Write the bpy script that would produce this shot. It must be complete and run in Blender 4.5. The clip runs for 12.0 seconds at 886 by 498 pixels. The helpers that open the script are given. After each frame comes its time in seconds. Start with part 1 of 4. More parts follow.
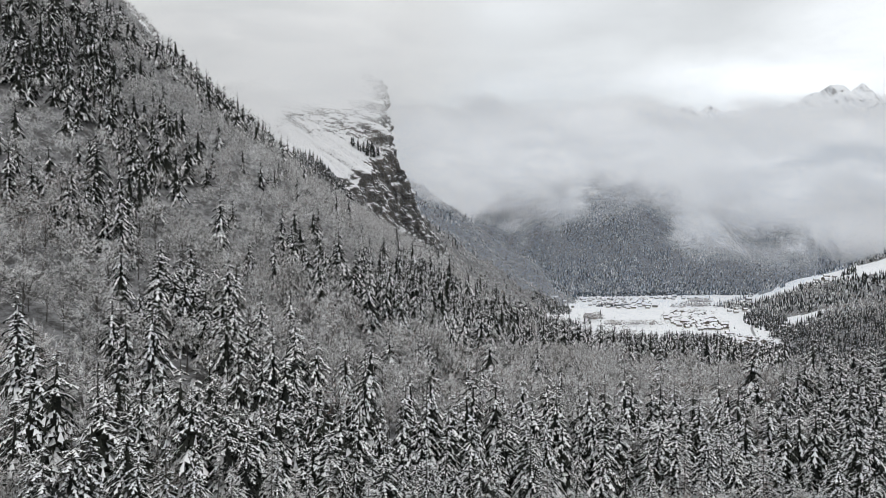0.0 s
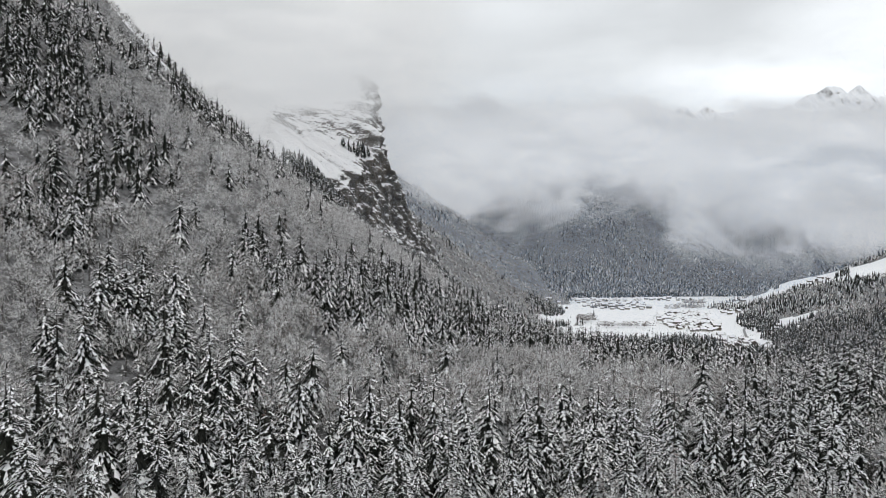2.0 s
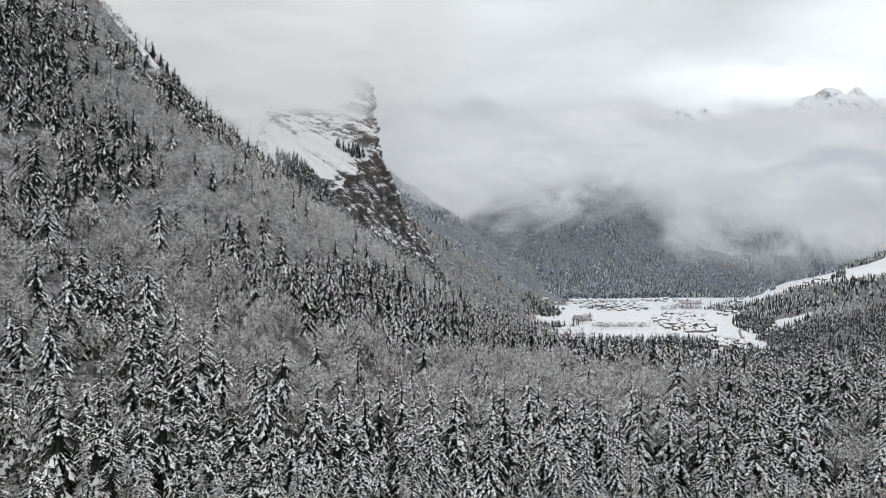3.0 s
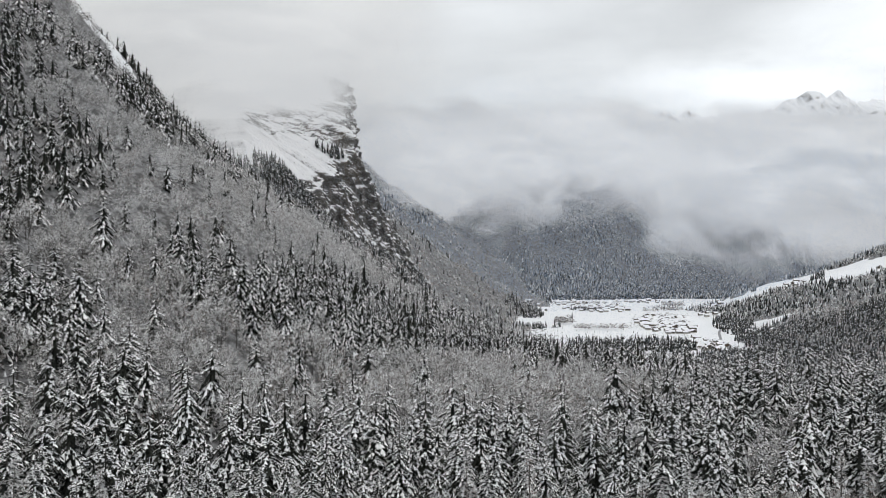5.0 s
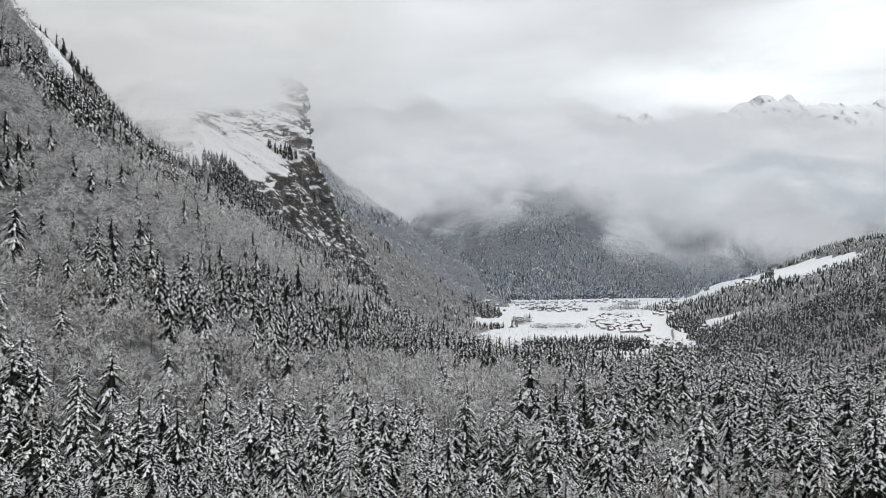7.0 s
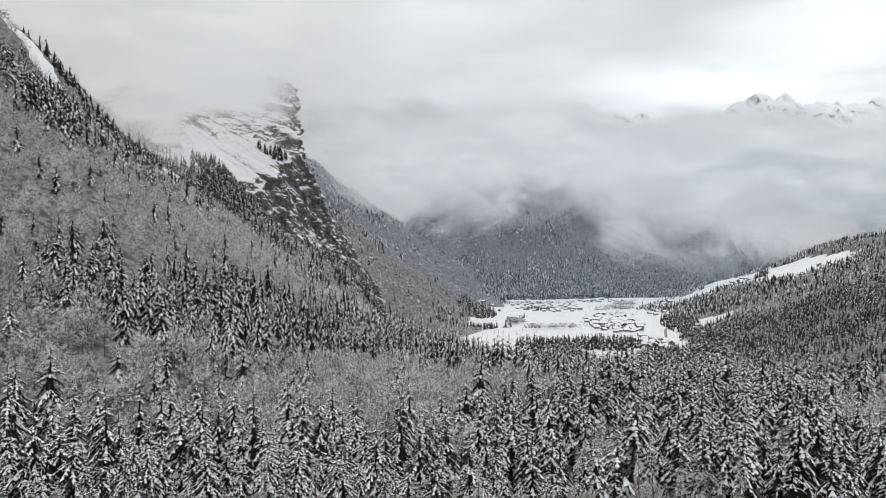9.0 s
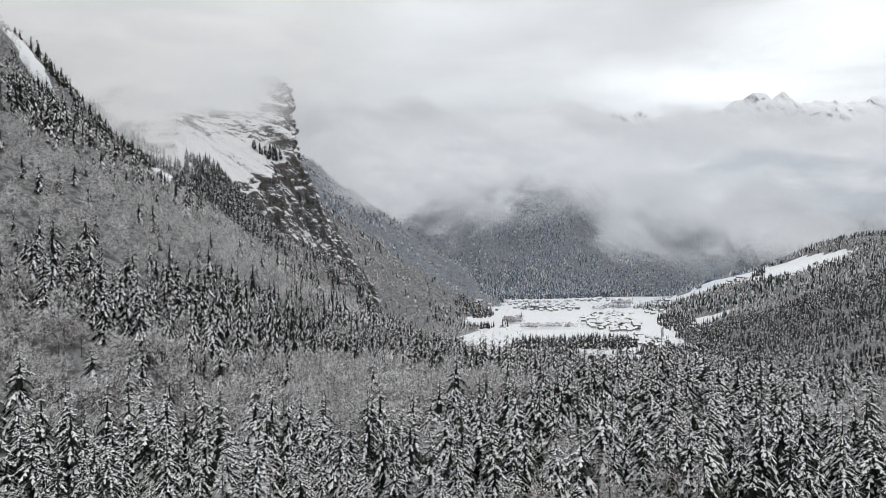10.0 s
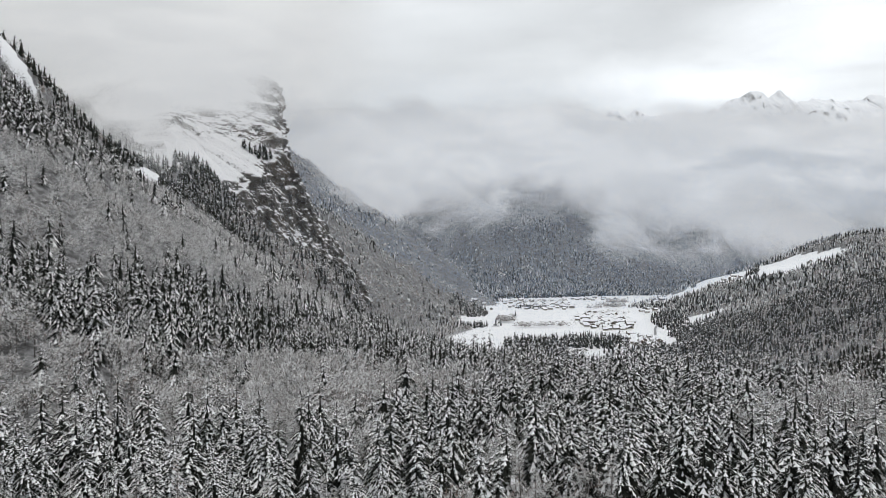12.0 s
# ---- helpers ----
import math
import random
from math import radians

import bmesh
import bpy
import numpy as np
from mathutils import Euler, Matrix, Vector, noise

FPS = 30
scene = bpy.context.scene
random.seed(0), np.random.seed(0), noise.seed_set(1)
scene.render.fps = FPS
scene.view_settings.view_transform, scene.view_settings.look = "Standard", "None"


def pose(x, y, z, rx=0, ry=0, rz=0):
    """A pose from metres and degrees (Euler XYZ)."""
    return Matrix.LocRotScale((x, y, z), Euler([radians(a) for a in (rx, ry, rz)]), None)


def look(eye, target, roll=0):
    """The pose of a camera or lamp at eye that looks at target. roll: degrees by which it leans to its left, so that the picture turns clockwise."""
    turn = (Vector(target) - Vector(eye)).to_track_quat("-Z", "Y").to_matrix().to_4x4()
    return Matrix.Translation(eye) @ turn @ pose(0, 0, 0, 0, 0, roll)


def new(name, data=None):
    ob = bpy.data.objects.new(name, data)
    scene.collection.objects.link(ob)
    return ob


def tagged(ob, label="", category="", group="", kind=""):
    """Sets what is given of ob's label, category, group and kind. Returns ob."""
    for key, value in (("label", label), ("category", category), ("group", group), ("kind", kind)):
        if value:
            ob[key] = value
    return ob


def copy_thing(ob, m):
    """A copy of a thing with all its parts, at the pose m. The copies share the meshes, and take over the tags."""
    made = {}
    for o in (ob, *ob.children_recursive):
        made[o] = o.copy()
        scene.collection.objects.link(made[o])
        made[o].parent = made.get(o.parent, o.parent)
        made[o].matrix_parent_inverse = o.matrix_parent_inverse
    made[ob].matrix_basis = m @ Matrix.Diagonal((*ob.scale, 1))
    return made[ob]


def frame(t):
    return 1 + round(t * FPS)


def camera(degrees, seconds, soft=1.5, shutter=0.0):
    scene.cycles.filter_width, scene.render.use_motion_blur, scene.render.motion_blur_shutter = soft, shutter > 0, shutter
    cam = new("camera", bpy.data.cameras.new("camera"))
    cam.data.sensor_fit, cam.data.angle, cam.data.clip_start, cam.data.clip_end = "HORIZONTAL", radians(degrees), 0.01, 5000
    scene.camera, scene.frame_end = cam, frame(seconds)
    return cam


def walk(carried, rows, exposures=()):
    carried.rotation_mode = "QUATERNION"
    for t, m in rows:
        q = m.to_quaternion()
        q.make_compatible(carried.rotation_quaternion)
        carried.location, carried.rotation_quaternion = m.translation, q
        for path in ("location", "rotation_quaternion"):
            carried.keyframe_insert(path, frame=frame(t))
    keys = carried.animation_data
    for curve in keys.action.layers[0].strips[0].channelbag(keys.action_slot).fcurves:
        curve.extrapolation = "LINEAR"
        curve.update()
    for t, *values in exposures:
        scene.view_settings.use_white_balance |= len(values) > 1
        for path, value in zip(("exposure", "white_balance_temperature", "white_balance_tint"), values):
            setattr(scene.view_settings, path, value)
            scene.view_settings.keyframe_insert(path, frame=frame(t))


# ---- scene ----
cam = camera(64.0, 12.0, 0.6)
METRES, EYE, TILT, LEAN, TURN = 90.0, 190.0, 0.0, 0.0, 0.0
ROWS = [
    (0.0, 0.0, 0.0, 0.0, 0.0, 0.0, -0.0),
    (0.5, 0.0411, 0.0012, 0.0009, -0.02, 0.0, -0.01),
    (1.0, 0.082, 0.0024, 0.0019, -0.05, 0.01, -0.02),
    (1.5, 0.1232, 0.0036, 0.0028, -0.07, 0.02, -0.09),
    (2.0, 0.1639, 0.0048, 0.0037, -0.1, 0.05, -0.14),
    (2.5, 0.205, 0.0059, 0.0049, -0.14, 0.07, -0.18),
    (3.0, 0.2463, 0.0068, 0.0058, -0.18, 0.1, -0.24),
    (5.0, 0.4129, 0.0088, 0.0106, -1.17, 0.2, -0.32),
    (5.5, 0.4542, 0.0089, 0.0117, -3.19, 0.21, -0.19),
    (6.0, 0.4947, 0.0095, 0.012, -4.08, 0.22, -0.14),
    (6.5, 0.536, 0.0095, 0.0129, -4.11, 0.24, -0.13),
    (7.0, 0.5777, 0.0087, 0.0133, -4.13, 0.28, -0.1),
    (9.0, 0.7461, 0.0048, 0.0137, -4.19, 0.3, 0.14),
    (9.5, 0.7878, 0.0036, 0.0131, -4.21, 0.29, 0.22),
    (10.0, 0.8296, 0.0022, 0.0128, -4.23, 0.27, 0.28),
    (10.5, 0.8719, 0.0005, 0.0119, -4.24, 0.25, 0.33),
    (11.0, 0.9143, -0.0014, 0.0115, -4.25, 0.24, 0.38),
    (11.5, 0.9569, -0.003, 0.0108, -4.26, 0.22, 0.4),
    (12.0, 0.9994, -0.0056, 0.0107, -4.29, 0.2, 0.38),
]
walk(cam, [(t, pose(0, 0, EYE, TILT, LEAN, TURN) @ pose(METRES * x, METRES * y, METRES * z, 90 + pitch, roll, yaw)) for t, x, y, z, yaw, pitch, roll in ROWS])

# ---- world and sun ----
world = bpy.data.worlds.new("overcast_sky")
scene.world = world
world.use_nodes = True


class Nodes:
    """Short hand for node trees."""

    def __init__(self, tree):
        self.tree = tree
        tree.nodes.clear()

    def add(self, kind, **sets):
        node = self.tree.nodes.new(kind)
        for key, value in sets.items():
            if key == "operation":
                node.operation = value
            elif key == "blend_type":
                node.blend_type = value
            elif key == "data_type":
                node.data_type = value
            elif key == "noise_dimensions":
                node.noise_dimensions = value
        return node

    def link(self, a, b):
        self.tree.links.new(a, b)

    def put(self, socket, value):
        if hasattr(value, "links"):
            self.link(value, socket)
        else:
            socket.default_value = value

    def math(self, op, a, b=0.0, c=0.0, clamp=False):
        n = self.add("ShaderNodeMath", operation=op)
        n.use_clamp = clamp
        for s, v in zip(n.inputs, (a, b, c)):
            self.put(s, v)
        return n.outputs[0]

    def vmath(self, op, a, b=(0, 0, 0)):
        n = self.add("ShaderNodeVectorMath", operation=op)
        self.put(n.inputs[0], a)
        self.put(n.inputs[1], b)
        return n.outputs["Value"] if op in ("DOT_PRODUCT", "LENGTH") else n.outputs[0]

    def xyz(self, v):
        n = self.add("ShaderNodeSeparateXYZ")
        self.link(v, n.inputs[0])
        return n.outputs

    def vec(self, x, y, z):
        n = self.add("ShaderNodeCombineXYZ")
        for s, v in zip(n.inputs, (x, y, z)):
            self.put(s, v)
        return n.outputs[0]

    def noise(self, v, scale, detail=4.0, rough=0.55, warp=0.0):
        n = self.add("ShaderNodeTexNoise")
        self.put(n.inputs["Vector"], v)
        n.inputs["Scale"].default_value = scale
        n.inputs["Detail"].default_value = detail
        n.inputs["Roughness"].default_value = rough
        n.inputs["Distortion"].default_value = warp
        return n.outputs["Fac"]

    def ramp(self, f, stops):
        n = self.add("ShaderNodeValToRGB")
        self.put(n.inputs[0], f)
        r = n.color_ramp
        while len(r.elements) < len(stops):
            r.elements.new(0.5)
        for e, (p, c) in zip(r.elements, stops):
            e.position = p
            e.color = (c, c, c, 1) if isinstance(c, (int, float)) else (*c, 1)
        return n.outputs[0]

    def step(self, v, lo, hi):
        n = self.add("ShaderNodeMapRange")
        n.interpolation_type = "SMOOTHSTEP"
        self.put(n.inputs[0], v)
        self.put(n.inputs[1], lo)
        self.put(n.inputs[2], hi)
        return n.outputs[0]

    def mix(self, f, a, b):
        n = self.add("ShaderNodeMix", data_type="RGBA")
        self.put(n.inputs[0], f)
        for s, v in ((n.inputs[6], a), (n.inputs[7], b)):
            self.put(s, (*v, 1) if isinstance(v, tuple) and len(v) == 3 else v)
        return n.outputs[2]

    def position(self):
        return self.add("ShaderNodeNewGeometry").outputs["Position"]


def build_sky():
    n = Nodes(world.node_tree)
    out = n.add("ShaderNodeOutputWorld")
    bg = n.add("ShaderNodeBackground")
    n.link(bg.outputs[0], out.inputs[0])
    sky = n.add("ShaderNodeTexSky")
    sky.sky_type = "NISHITA"
    sky.sun_disc = False
    sky.sun_elevation, sky.sun_rotation = radians(74), radians(145)
    tc = n.add("ShaderNodeTexCoord").outputs["Generated"]
    x, y, z = n.xyz(tc)
    el = n.math("ARCSINE", z)
    az = n.math("ARCTAN2", x, y)
    up = n.math("ADD", n.math("MAXIMUM", z, 0.0), 0.16)
    flat = n.vec(n.math("DIVIDE", x, up), n.math("DIVIDE", y, up), 0.0)
    big = n.noise(flat, 0.75, 5, 0.5, 0.5)
    fine = n.noise(n.vec(n.math("MULTIPLY", az, 2.2), n.math("MULTIPLY", el, 9.0), 3.0), 1.6, 5, 0.5, 0.3)
    # breaks in the cloud deck near the far range
    def gap(a, e, wa, we):
        da = n.math("DIVIDE", n.math("SUBTRACT", az, radians(a)), radians(wa))
        de = n.math("DIVIDE", n.math("SUBTRACT", el, radians(e)), radians(we))
        d = n.math("ADD", n.math("MULTIPLY", da, da), n.math("MULTIPLY", de, de))
        return n.math("EXPONENT", n.math("MULTIPLY", d, -1.0))
    g = n.math("ADD", gap(6.0, 9.7, 4.6, 0.9), gap(26.5, 12.0, 10.5, 2.4))
    g = n.math("ADD", g, gap(34.0, 15.5, 8.0, 2.5))
    wob = n.math("MULTIPLY", g, n.math("ADD", n.math("MULTIPLY", fine, 1.6), 0.1))
    lum = n.math("ADD", n.math("MULTIPLY", big, 0.5), n.math("MULTIPLY", fine, 0.34))
    lum = n.math("ADD", lum, SKY_BASE)
    lum = n.math("ADD", lum, n.math("MULTIPLY", wob, 0.46))
    cloud = n.vmath("MULTIPLY", n.vec(lum, lum, lum), (0.962, 1.0, 1.03))
    clear = n.vmath("SCALE", sky.outputs[0])
    clear.node.inputs["Scale"].default_value = 0.06
    total = n.mix(0.94, clear, cloud)
    n.link(total, bg.inputs[0])
    bg.inputs[1].default_value = 1.0


SKY_BASE = 0.39
build_sky()

sun_data = bpy.data.lights.new("sun", "SUN")
sun_data.energy, sun_data.angle, sun_data.color = 1.15, radians(40), (1.0, 0.97, 0.93)
sun = new("sun", sun_data)
sun.matrix_world = look((250, -350, 1500), (0, 0, 0))

# ---- materials ----
MATS = {}


def material(name, build):
    m = bpy.data.materials.new(name)
    m.use_nodes = True
    n = Nodes(m.node_tree)
    out = n.add("ShaderNodeOutputMaterial")
    n.link(build(n), out.inputs[0])
    MATS[name] = m
    return m


def plain(n, colour, rough=0.8, bump=None, dist=0.05):
    b = n.add("ShaderNodeBsdfPrincipled")
    n.put(b.inputs["Base Color"], (*colour, 1) if isinstance(colour, tuple) else colour)
    n.put(b.inputs["Roughness"], rough)
    b.inputs["Specular IOR Level"].default_value = 0.2
    if bump is not None:
        k = n.add("ShaderNodeBump")
        k.inputs["Distance"].default_value = dist
        n.link(bump, k.inputs["Height"])
        n.link(k.outputs[0], b.inputs["Normal"])
    return b.outputs[0]


def snow_nodes(n):
    p = n.position()
    f = n.noise(p, 0.05, 3)
    g = n.noise(p, 1.3, 4)
    c = n.mix(f, (0.76, 0.78, 0.82), (0.86, 0.86, 0.86))
    return plain(n, c, 0.65, g, 0.15)


def tree_snow_nodes(n):
    p = n.position()
    f = n.noise(p, 0.09, 3)
    return plain(n, n.mix(n.step(f, 0.3, 0.7), (0.84, 0.85, 0.87), (0.93, 0.93, 0.93)), 0.7)


def needle_nodes(n):
    p = n.position()
    f = n.noise(p, 0.11, 3)
    g = n.noise(p, 2.5, 3)
    c = n.mix(n.step(f, 0.35, 0.65), (0.010, 0.012, 0.011), (0.022, 0.024, 0.018))
    return plain(n, n.mix(n.step(g, 0.5, 0.8), c, (0.06, 0.056, 0.045)), 0.8)


def twig_nodes(n):
    p = n.position()
    f = n.noise(p, 0.02, 3)
    g = n.noise(p, 0.35, 3)
    c = n.mix(n.step(f, 0.4, 0.62), (0.22, 0.20, 0.178), (0.30, 0.22, 0.19))
    return plain(n, n.mix(n.step(g, 0.35, 0.7), c, (0.36, 0.36, 0.36)), 0.85)


def frost_nodes(n):
    p = n.position()
    f = n.noise(p, 0.06, 3)
    return plain(n, n.mix(n.step(f, 0.3, 0.7), (0.66, 0.652, 0.645), (0.86, 0.86, 0.865)), 0.8)


def bark_nodes(n):
    p = n.position()
    g = n.noise(n.vmath("MULTIPLY", p, (3, 3, 0.6)), 2.0, 4)
    return plain(n, n.mix(g, (0.05, 0.045, 0.04), (0.17, 0.16, 0.15)), 0.9)


def ground_nodes(n):
    p = n.position()
    geo = n.add("ShaderNodeNewGeometry")
    nz = n.xyz(geo.outputs["Normal"])[2]
    f = n.noise(p, 0.02, 4)
    g = n.noise(p, 0.22, 5, 0.65)
    h = n.noise(p, 1.2, 4, 0.6)
    snow = n.mix(f, (0.74, 0.76, 0.8), (0.85, 0.85, 0.85))
    # scrub colour, darkened to paint in the shade between the trees
    shaded_litter = n.mix(n.step(n.noise(p, 2.2, 4, 0.7), 0.38, 0.64), n.mix(h, (0.03, 0.028, 0.026), (0.07, 0.065, 0.06)), (0.15, 0.15, 0.155))
    x, y, z = n.xyz(p)
    # scrub and painted shade cover the snow under the woods, most where steep, not on the meadows
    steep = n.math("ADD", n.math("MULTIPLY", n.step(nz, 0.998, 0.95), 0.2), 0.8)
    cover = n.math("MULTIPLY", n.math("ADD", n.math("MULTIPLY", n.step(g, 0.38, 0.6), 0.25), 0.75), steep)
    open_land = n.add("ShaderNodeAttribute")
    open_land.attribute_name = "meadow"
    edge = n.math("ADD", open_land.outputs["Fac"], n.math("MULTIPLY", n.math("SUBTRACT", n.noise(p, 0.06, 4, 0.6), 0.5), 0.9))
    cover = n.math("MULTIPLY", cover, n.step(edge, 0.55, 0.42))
    c = n.mix(cover, snow, shaded_litter)
    return plain(n, c, 0.75, g, 0.6)


def rock_nodes(n):
    p = n.position()
    geo = n.add("ShaderNodeNewGeometry")
    nz = n.xyz(geo.outputs["Normal"])[2]
    a = n.noise(n.vmath("MULTIPLY", p, (1, 1, 0.4)), 0.06, 7, 0.68, 1.2)
    b = n.noise(p, 0.3, 6, 0.7)
    d = n.noise(p, 0.022, 4)
    streak = n.noise(n.vmath("MULTIPLY", p, (1, 1, 0.22)), 0.35, 5, 0.7, 0.6)
    stone = n.ramp(a, [(0.3, (0.035, 0.034, 0.033)), (0.48, (0.12, 0.113, 0.105)), (0.68, (0.27, 0.25, 0.23))])
    stone = n.mix(n.math("MULTIPLY", n.step(d, 0.52, 0.66), 0.38), stone, (0.19, 0.155, 0.125))
    stone = n.mix(n.math("MULTIPLY", n.step(streak, 0.5, 0.7), 0.55), stone, (0.03, 0.03, 0.03))
    speck = n.noise(n.vmath("MULTIPLY", p, (1, 1, 1.3)), 0.6, 5, 0.75)
    lie = n.math("ADD", nz, n.math("MULTIPLY", n.math("SUBTRACT", b, 0.5), 0.8))
    lie = n.math("ADD", lie, n.math("MULTIPLY", n.math("SUBTRACT", speck, 0.5), 1.3))
    snowy = n.step(n.math("ADD", lie, n.math("MULTIPLY", n.math("SUBTRACT", a, 0.5), 0.8)), 0.35, 0.46)
    c = n.mix(snowy, stone, (0.82, 0.83, 0.85))
    return plain(n, c, 0.8, b, 1.5)


for mat_name, mat_build in (("snow", snow_nodes), ("tree_snow", tree_snow_nodes), ("needles", needle_nodes), ("twigs", twig_nodes),
                            ("frost", frost_nodes), ("bark", bark_nodes), ("ground", ground_nodes), ("rock", rock_nodes)):
    material(mat_name, mat_build)


# ---- mesh helpers ----
def mesh_from(name, verts, faces, mats, index=None, smooth=False):
    """A mesh from arrays of triangles or quads."""
    verts, faces = np.asarray(verts, np.float32), np.asarray(faces, np.int32)
    k = faces.shape[1]
    me = bpy.data.meshes.new(name)
    me.vertices.add(len(verts))
    me.vertices.foreach_set("co", verts.ravel())
    me.loops.add(faces.size)
    me.loops.foreach_set("vertex_index", faces.ravel())
    me.polygons.add(len(faces))
    me.polygons.foreach_set("loop_start", np.arange(0, faces.size, k, dtype=np.int32))
    for m in mats:
        me.materials.append(MATS[m])
    if index is not None:
        me.polygons.foreach_set("material_index", np.asarray(index, np.int32))
    me.polygons.foreach_set("use_smooth", np.full(len(faces), smooth))
    me.update(calc_edges=True)
    return me


def hold(name, x, y, z, label, category, group="", kind=""):
    ob = new(name)
    ob.location = (x, y, z)
    ob.empty_display_size = 0.5
    return tagged(ob, label, category, group, kind)


def grid_faces(rows, cols, wrap=False):
    i, j = np.meshgrid(np.arange(rows - 1), np.arange(cols if wrap else cols - 1), indexing="ij")
    a, b = i * cols + j, i * cols + (j + 1) % cols
    return np.stack([a, b, b + cols, a + cols], -1).reshape(-1, 4)


def lattice(ix, iy, seed):
    h = (ix * 374761393 + iy * 668265263 + seed * 1442695041) & 0x7FFFFFFF
    h = ((h ^ (h >> 13)) * 1274126177) & 0x7FFFFFFF
    return ((h ^ (h >> 16)) & 0xFFFF) / 65535.0


def value_noise(x, y, seed=0):
    x, y = np.asarray(x, float), np.asarray(y, float)
    ix, iy = np.floor(x).astype(np.int64), np.floor(y).astype(np.int64)
    u, v = x - ix, y - iy
    u, v = u * u * (3 - 2 * u), v * v * (3 - 2 * v)
    a = lattice(ix, iy, seed) * (1 - u) + lattice(ix + 1, iy, seed) * u
    b = lattice(ix, iy + 1, seed) * (1 - u) + lattice(ix + 1, iy + 1, seed) * u
    return a * (1 - v) + b * v - 0.5


def fbm(x, y, size, octaves=4, seed=0):
    total, amp = 0.0, 1.0
    for o in range(octaves):
        total = total + amp * value_noise(np.asarray(x) / size, np.asarray(y) / size, seed + o)
        size, amp = size * 0.5, amp * 0.5
    return total


def smax(a, b, k):
    h = np.clip(0.5 + 0.5 * (a - b) / k, 0, 1)
    return b + (a - b) * h + k * h * (1 - h)


# ---- the lie of the land ----
def height(x, y):
    """Height of the ground over the valley floor."""
    x, y = np.asarray(x, float), np.asarray(y, float)
    # the wooded side that climbs to the left
    foot = np.interp(y, [0, 100, 150, 200, 300, 380, 450, 560, 800, 1000, 1400, 2600], [-60, -30, -12, 8, 32, 44, 47, 47, 42, 26, 25, 25])
    up = np.interp(y, [0, 150, 213, 300, 350, 400, 700, 950], [0.22, 0.25, 0.38, 0.56, 0.65, 0.67, 0.65, 0.61])
    down = np.interp(y, [0, 280, 330, 383, 450, 640, 900, 1200], [0.0, 0.02, 0.08, 0.17, 0.32, 0.43, 0.66, 0.7])
    d = foot - x
    side = 138 + up * np.maximum(d, 0) - down * np.maximum(-d, 0) + np.interp(y, [600, 660, 745, 900], [0.45, 1.0, 1.0, 0.2]) * (0.8 * np.clip(-218 - x, 0, 45) + 0.4 * np.maximum(-263 - x, 0))
    # a rib with tall trees, and the gully behind it
    side = side + 0.2 * np.clip(-90 - x, 0, 90) * np.exp(-((y - 480) / 110) ** 2)
    side = side - 30 * np.exp(-((y - 770) / 105) ** 2) * np.clip((x + 250) / 50, 0, 1)
    side = np.minimum(side, 900 + 0.1 * (side - 900))
    side = side - np.maximum(y - 1500, 0) * 0.25
    # the bench under the nearest trees ends at a brow
    brow = np.interp(x, [0, 60, 110, 150, 200, 260, 500], [1300, 850, 600, 410, 285, 258, 235])
    side = side - 0.42 * np.maximum(y - brow, 0) * (x > 20) * np.clip((x - 20) / 60, 0, 1)
    side = side - 0.25 * np.maximum(x - 240, 0)
    side = side + 34 * np.exp(-((x + 185) / 70) ** 2 - ((y - 1060) / 75) ** 2) + 16 * np.exp(-((x + 168) / 30) ** 2 - ((y - 1100) / 40) ** 2)
    # far side of the valley, to the right
    n = 0.97 * x - 0.25 * y - 315
    right = 0.35 * n
    right = np.where(right > 230, 230 + 0.25 * (right - 230), right) - 0.55 * np.maximum(y - 2380, 0)
    # the spur behind the crag
    q = (x - 504) * -0.935 + (y - 2570) * 0.355
    e = (x - 504) * 0.582 + (y - 2570) * 0.813
    spur = 0.64 * q - 1.1 * np.maximum(e, 0)
    # the far mountain
    far = 0.5 * (y - 2960 - 0.12 * np.abs(x - 700)) + np.clip((y - 2950) / 300, 0, 1) * (150 * fbm(x, y, 620, 4, 31) - 90 * np.abs(fbm(x, y * 0.5, 260, 4, 33)))
    far = np.minimum(far, 700 + 0.15 * (far - 700))
    roll = 14 * fbm(x, y, 260, 3, 7)
    z = smax(side + fbm(x, y, 90, 4, 3) * 9, spur + np.clip(spur / 120, 0, 1) * (60 * fbm(x, y, 300, 4, 11) - 60 * np.abs(fbm(x, y, 170, 4, 13))), 25)
    z = smax(z, right + roll + 20 * fbm(x, y, 220, 3, 17), 25)
    z = smax(z, far, 30)
    floor_z = 2.5 * fbm(x, y, 220, 3, 23)
    return smax(z, floor_z, 12)


# snowy fields on the slope above the village: corners of their plans
FIELDS = [[(1105, 2270), (1180, 2390), (1290, 2320), (1375, 2130), (1440, 2010), (1330, 1870), (1150, 1840), (1110, 2000)],
          [(920, 2180), (1060, 2150), (1140, 2230), (1100, 2340), (960, 2350)],
          [(395, 1290), (520, 1300), (530, 1190), (440, 1170), (400, 1215)],
          [(735, 1640), (850, 1590), (920, 1670), (870, 1770), (780, 1850)]]


def inside(x, y, corners):
    hit = np.zeros(np.shape(x), bool)
    for (x0, y0), (x1, y1) in zip(corners, corners[1:] + corners[:1]):
        hit ^= ((y0 > y) != (y1 > y)) & (x < (x1 - x0) * (y - y0) / (y1 - y0) + x0)
    return hit


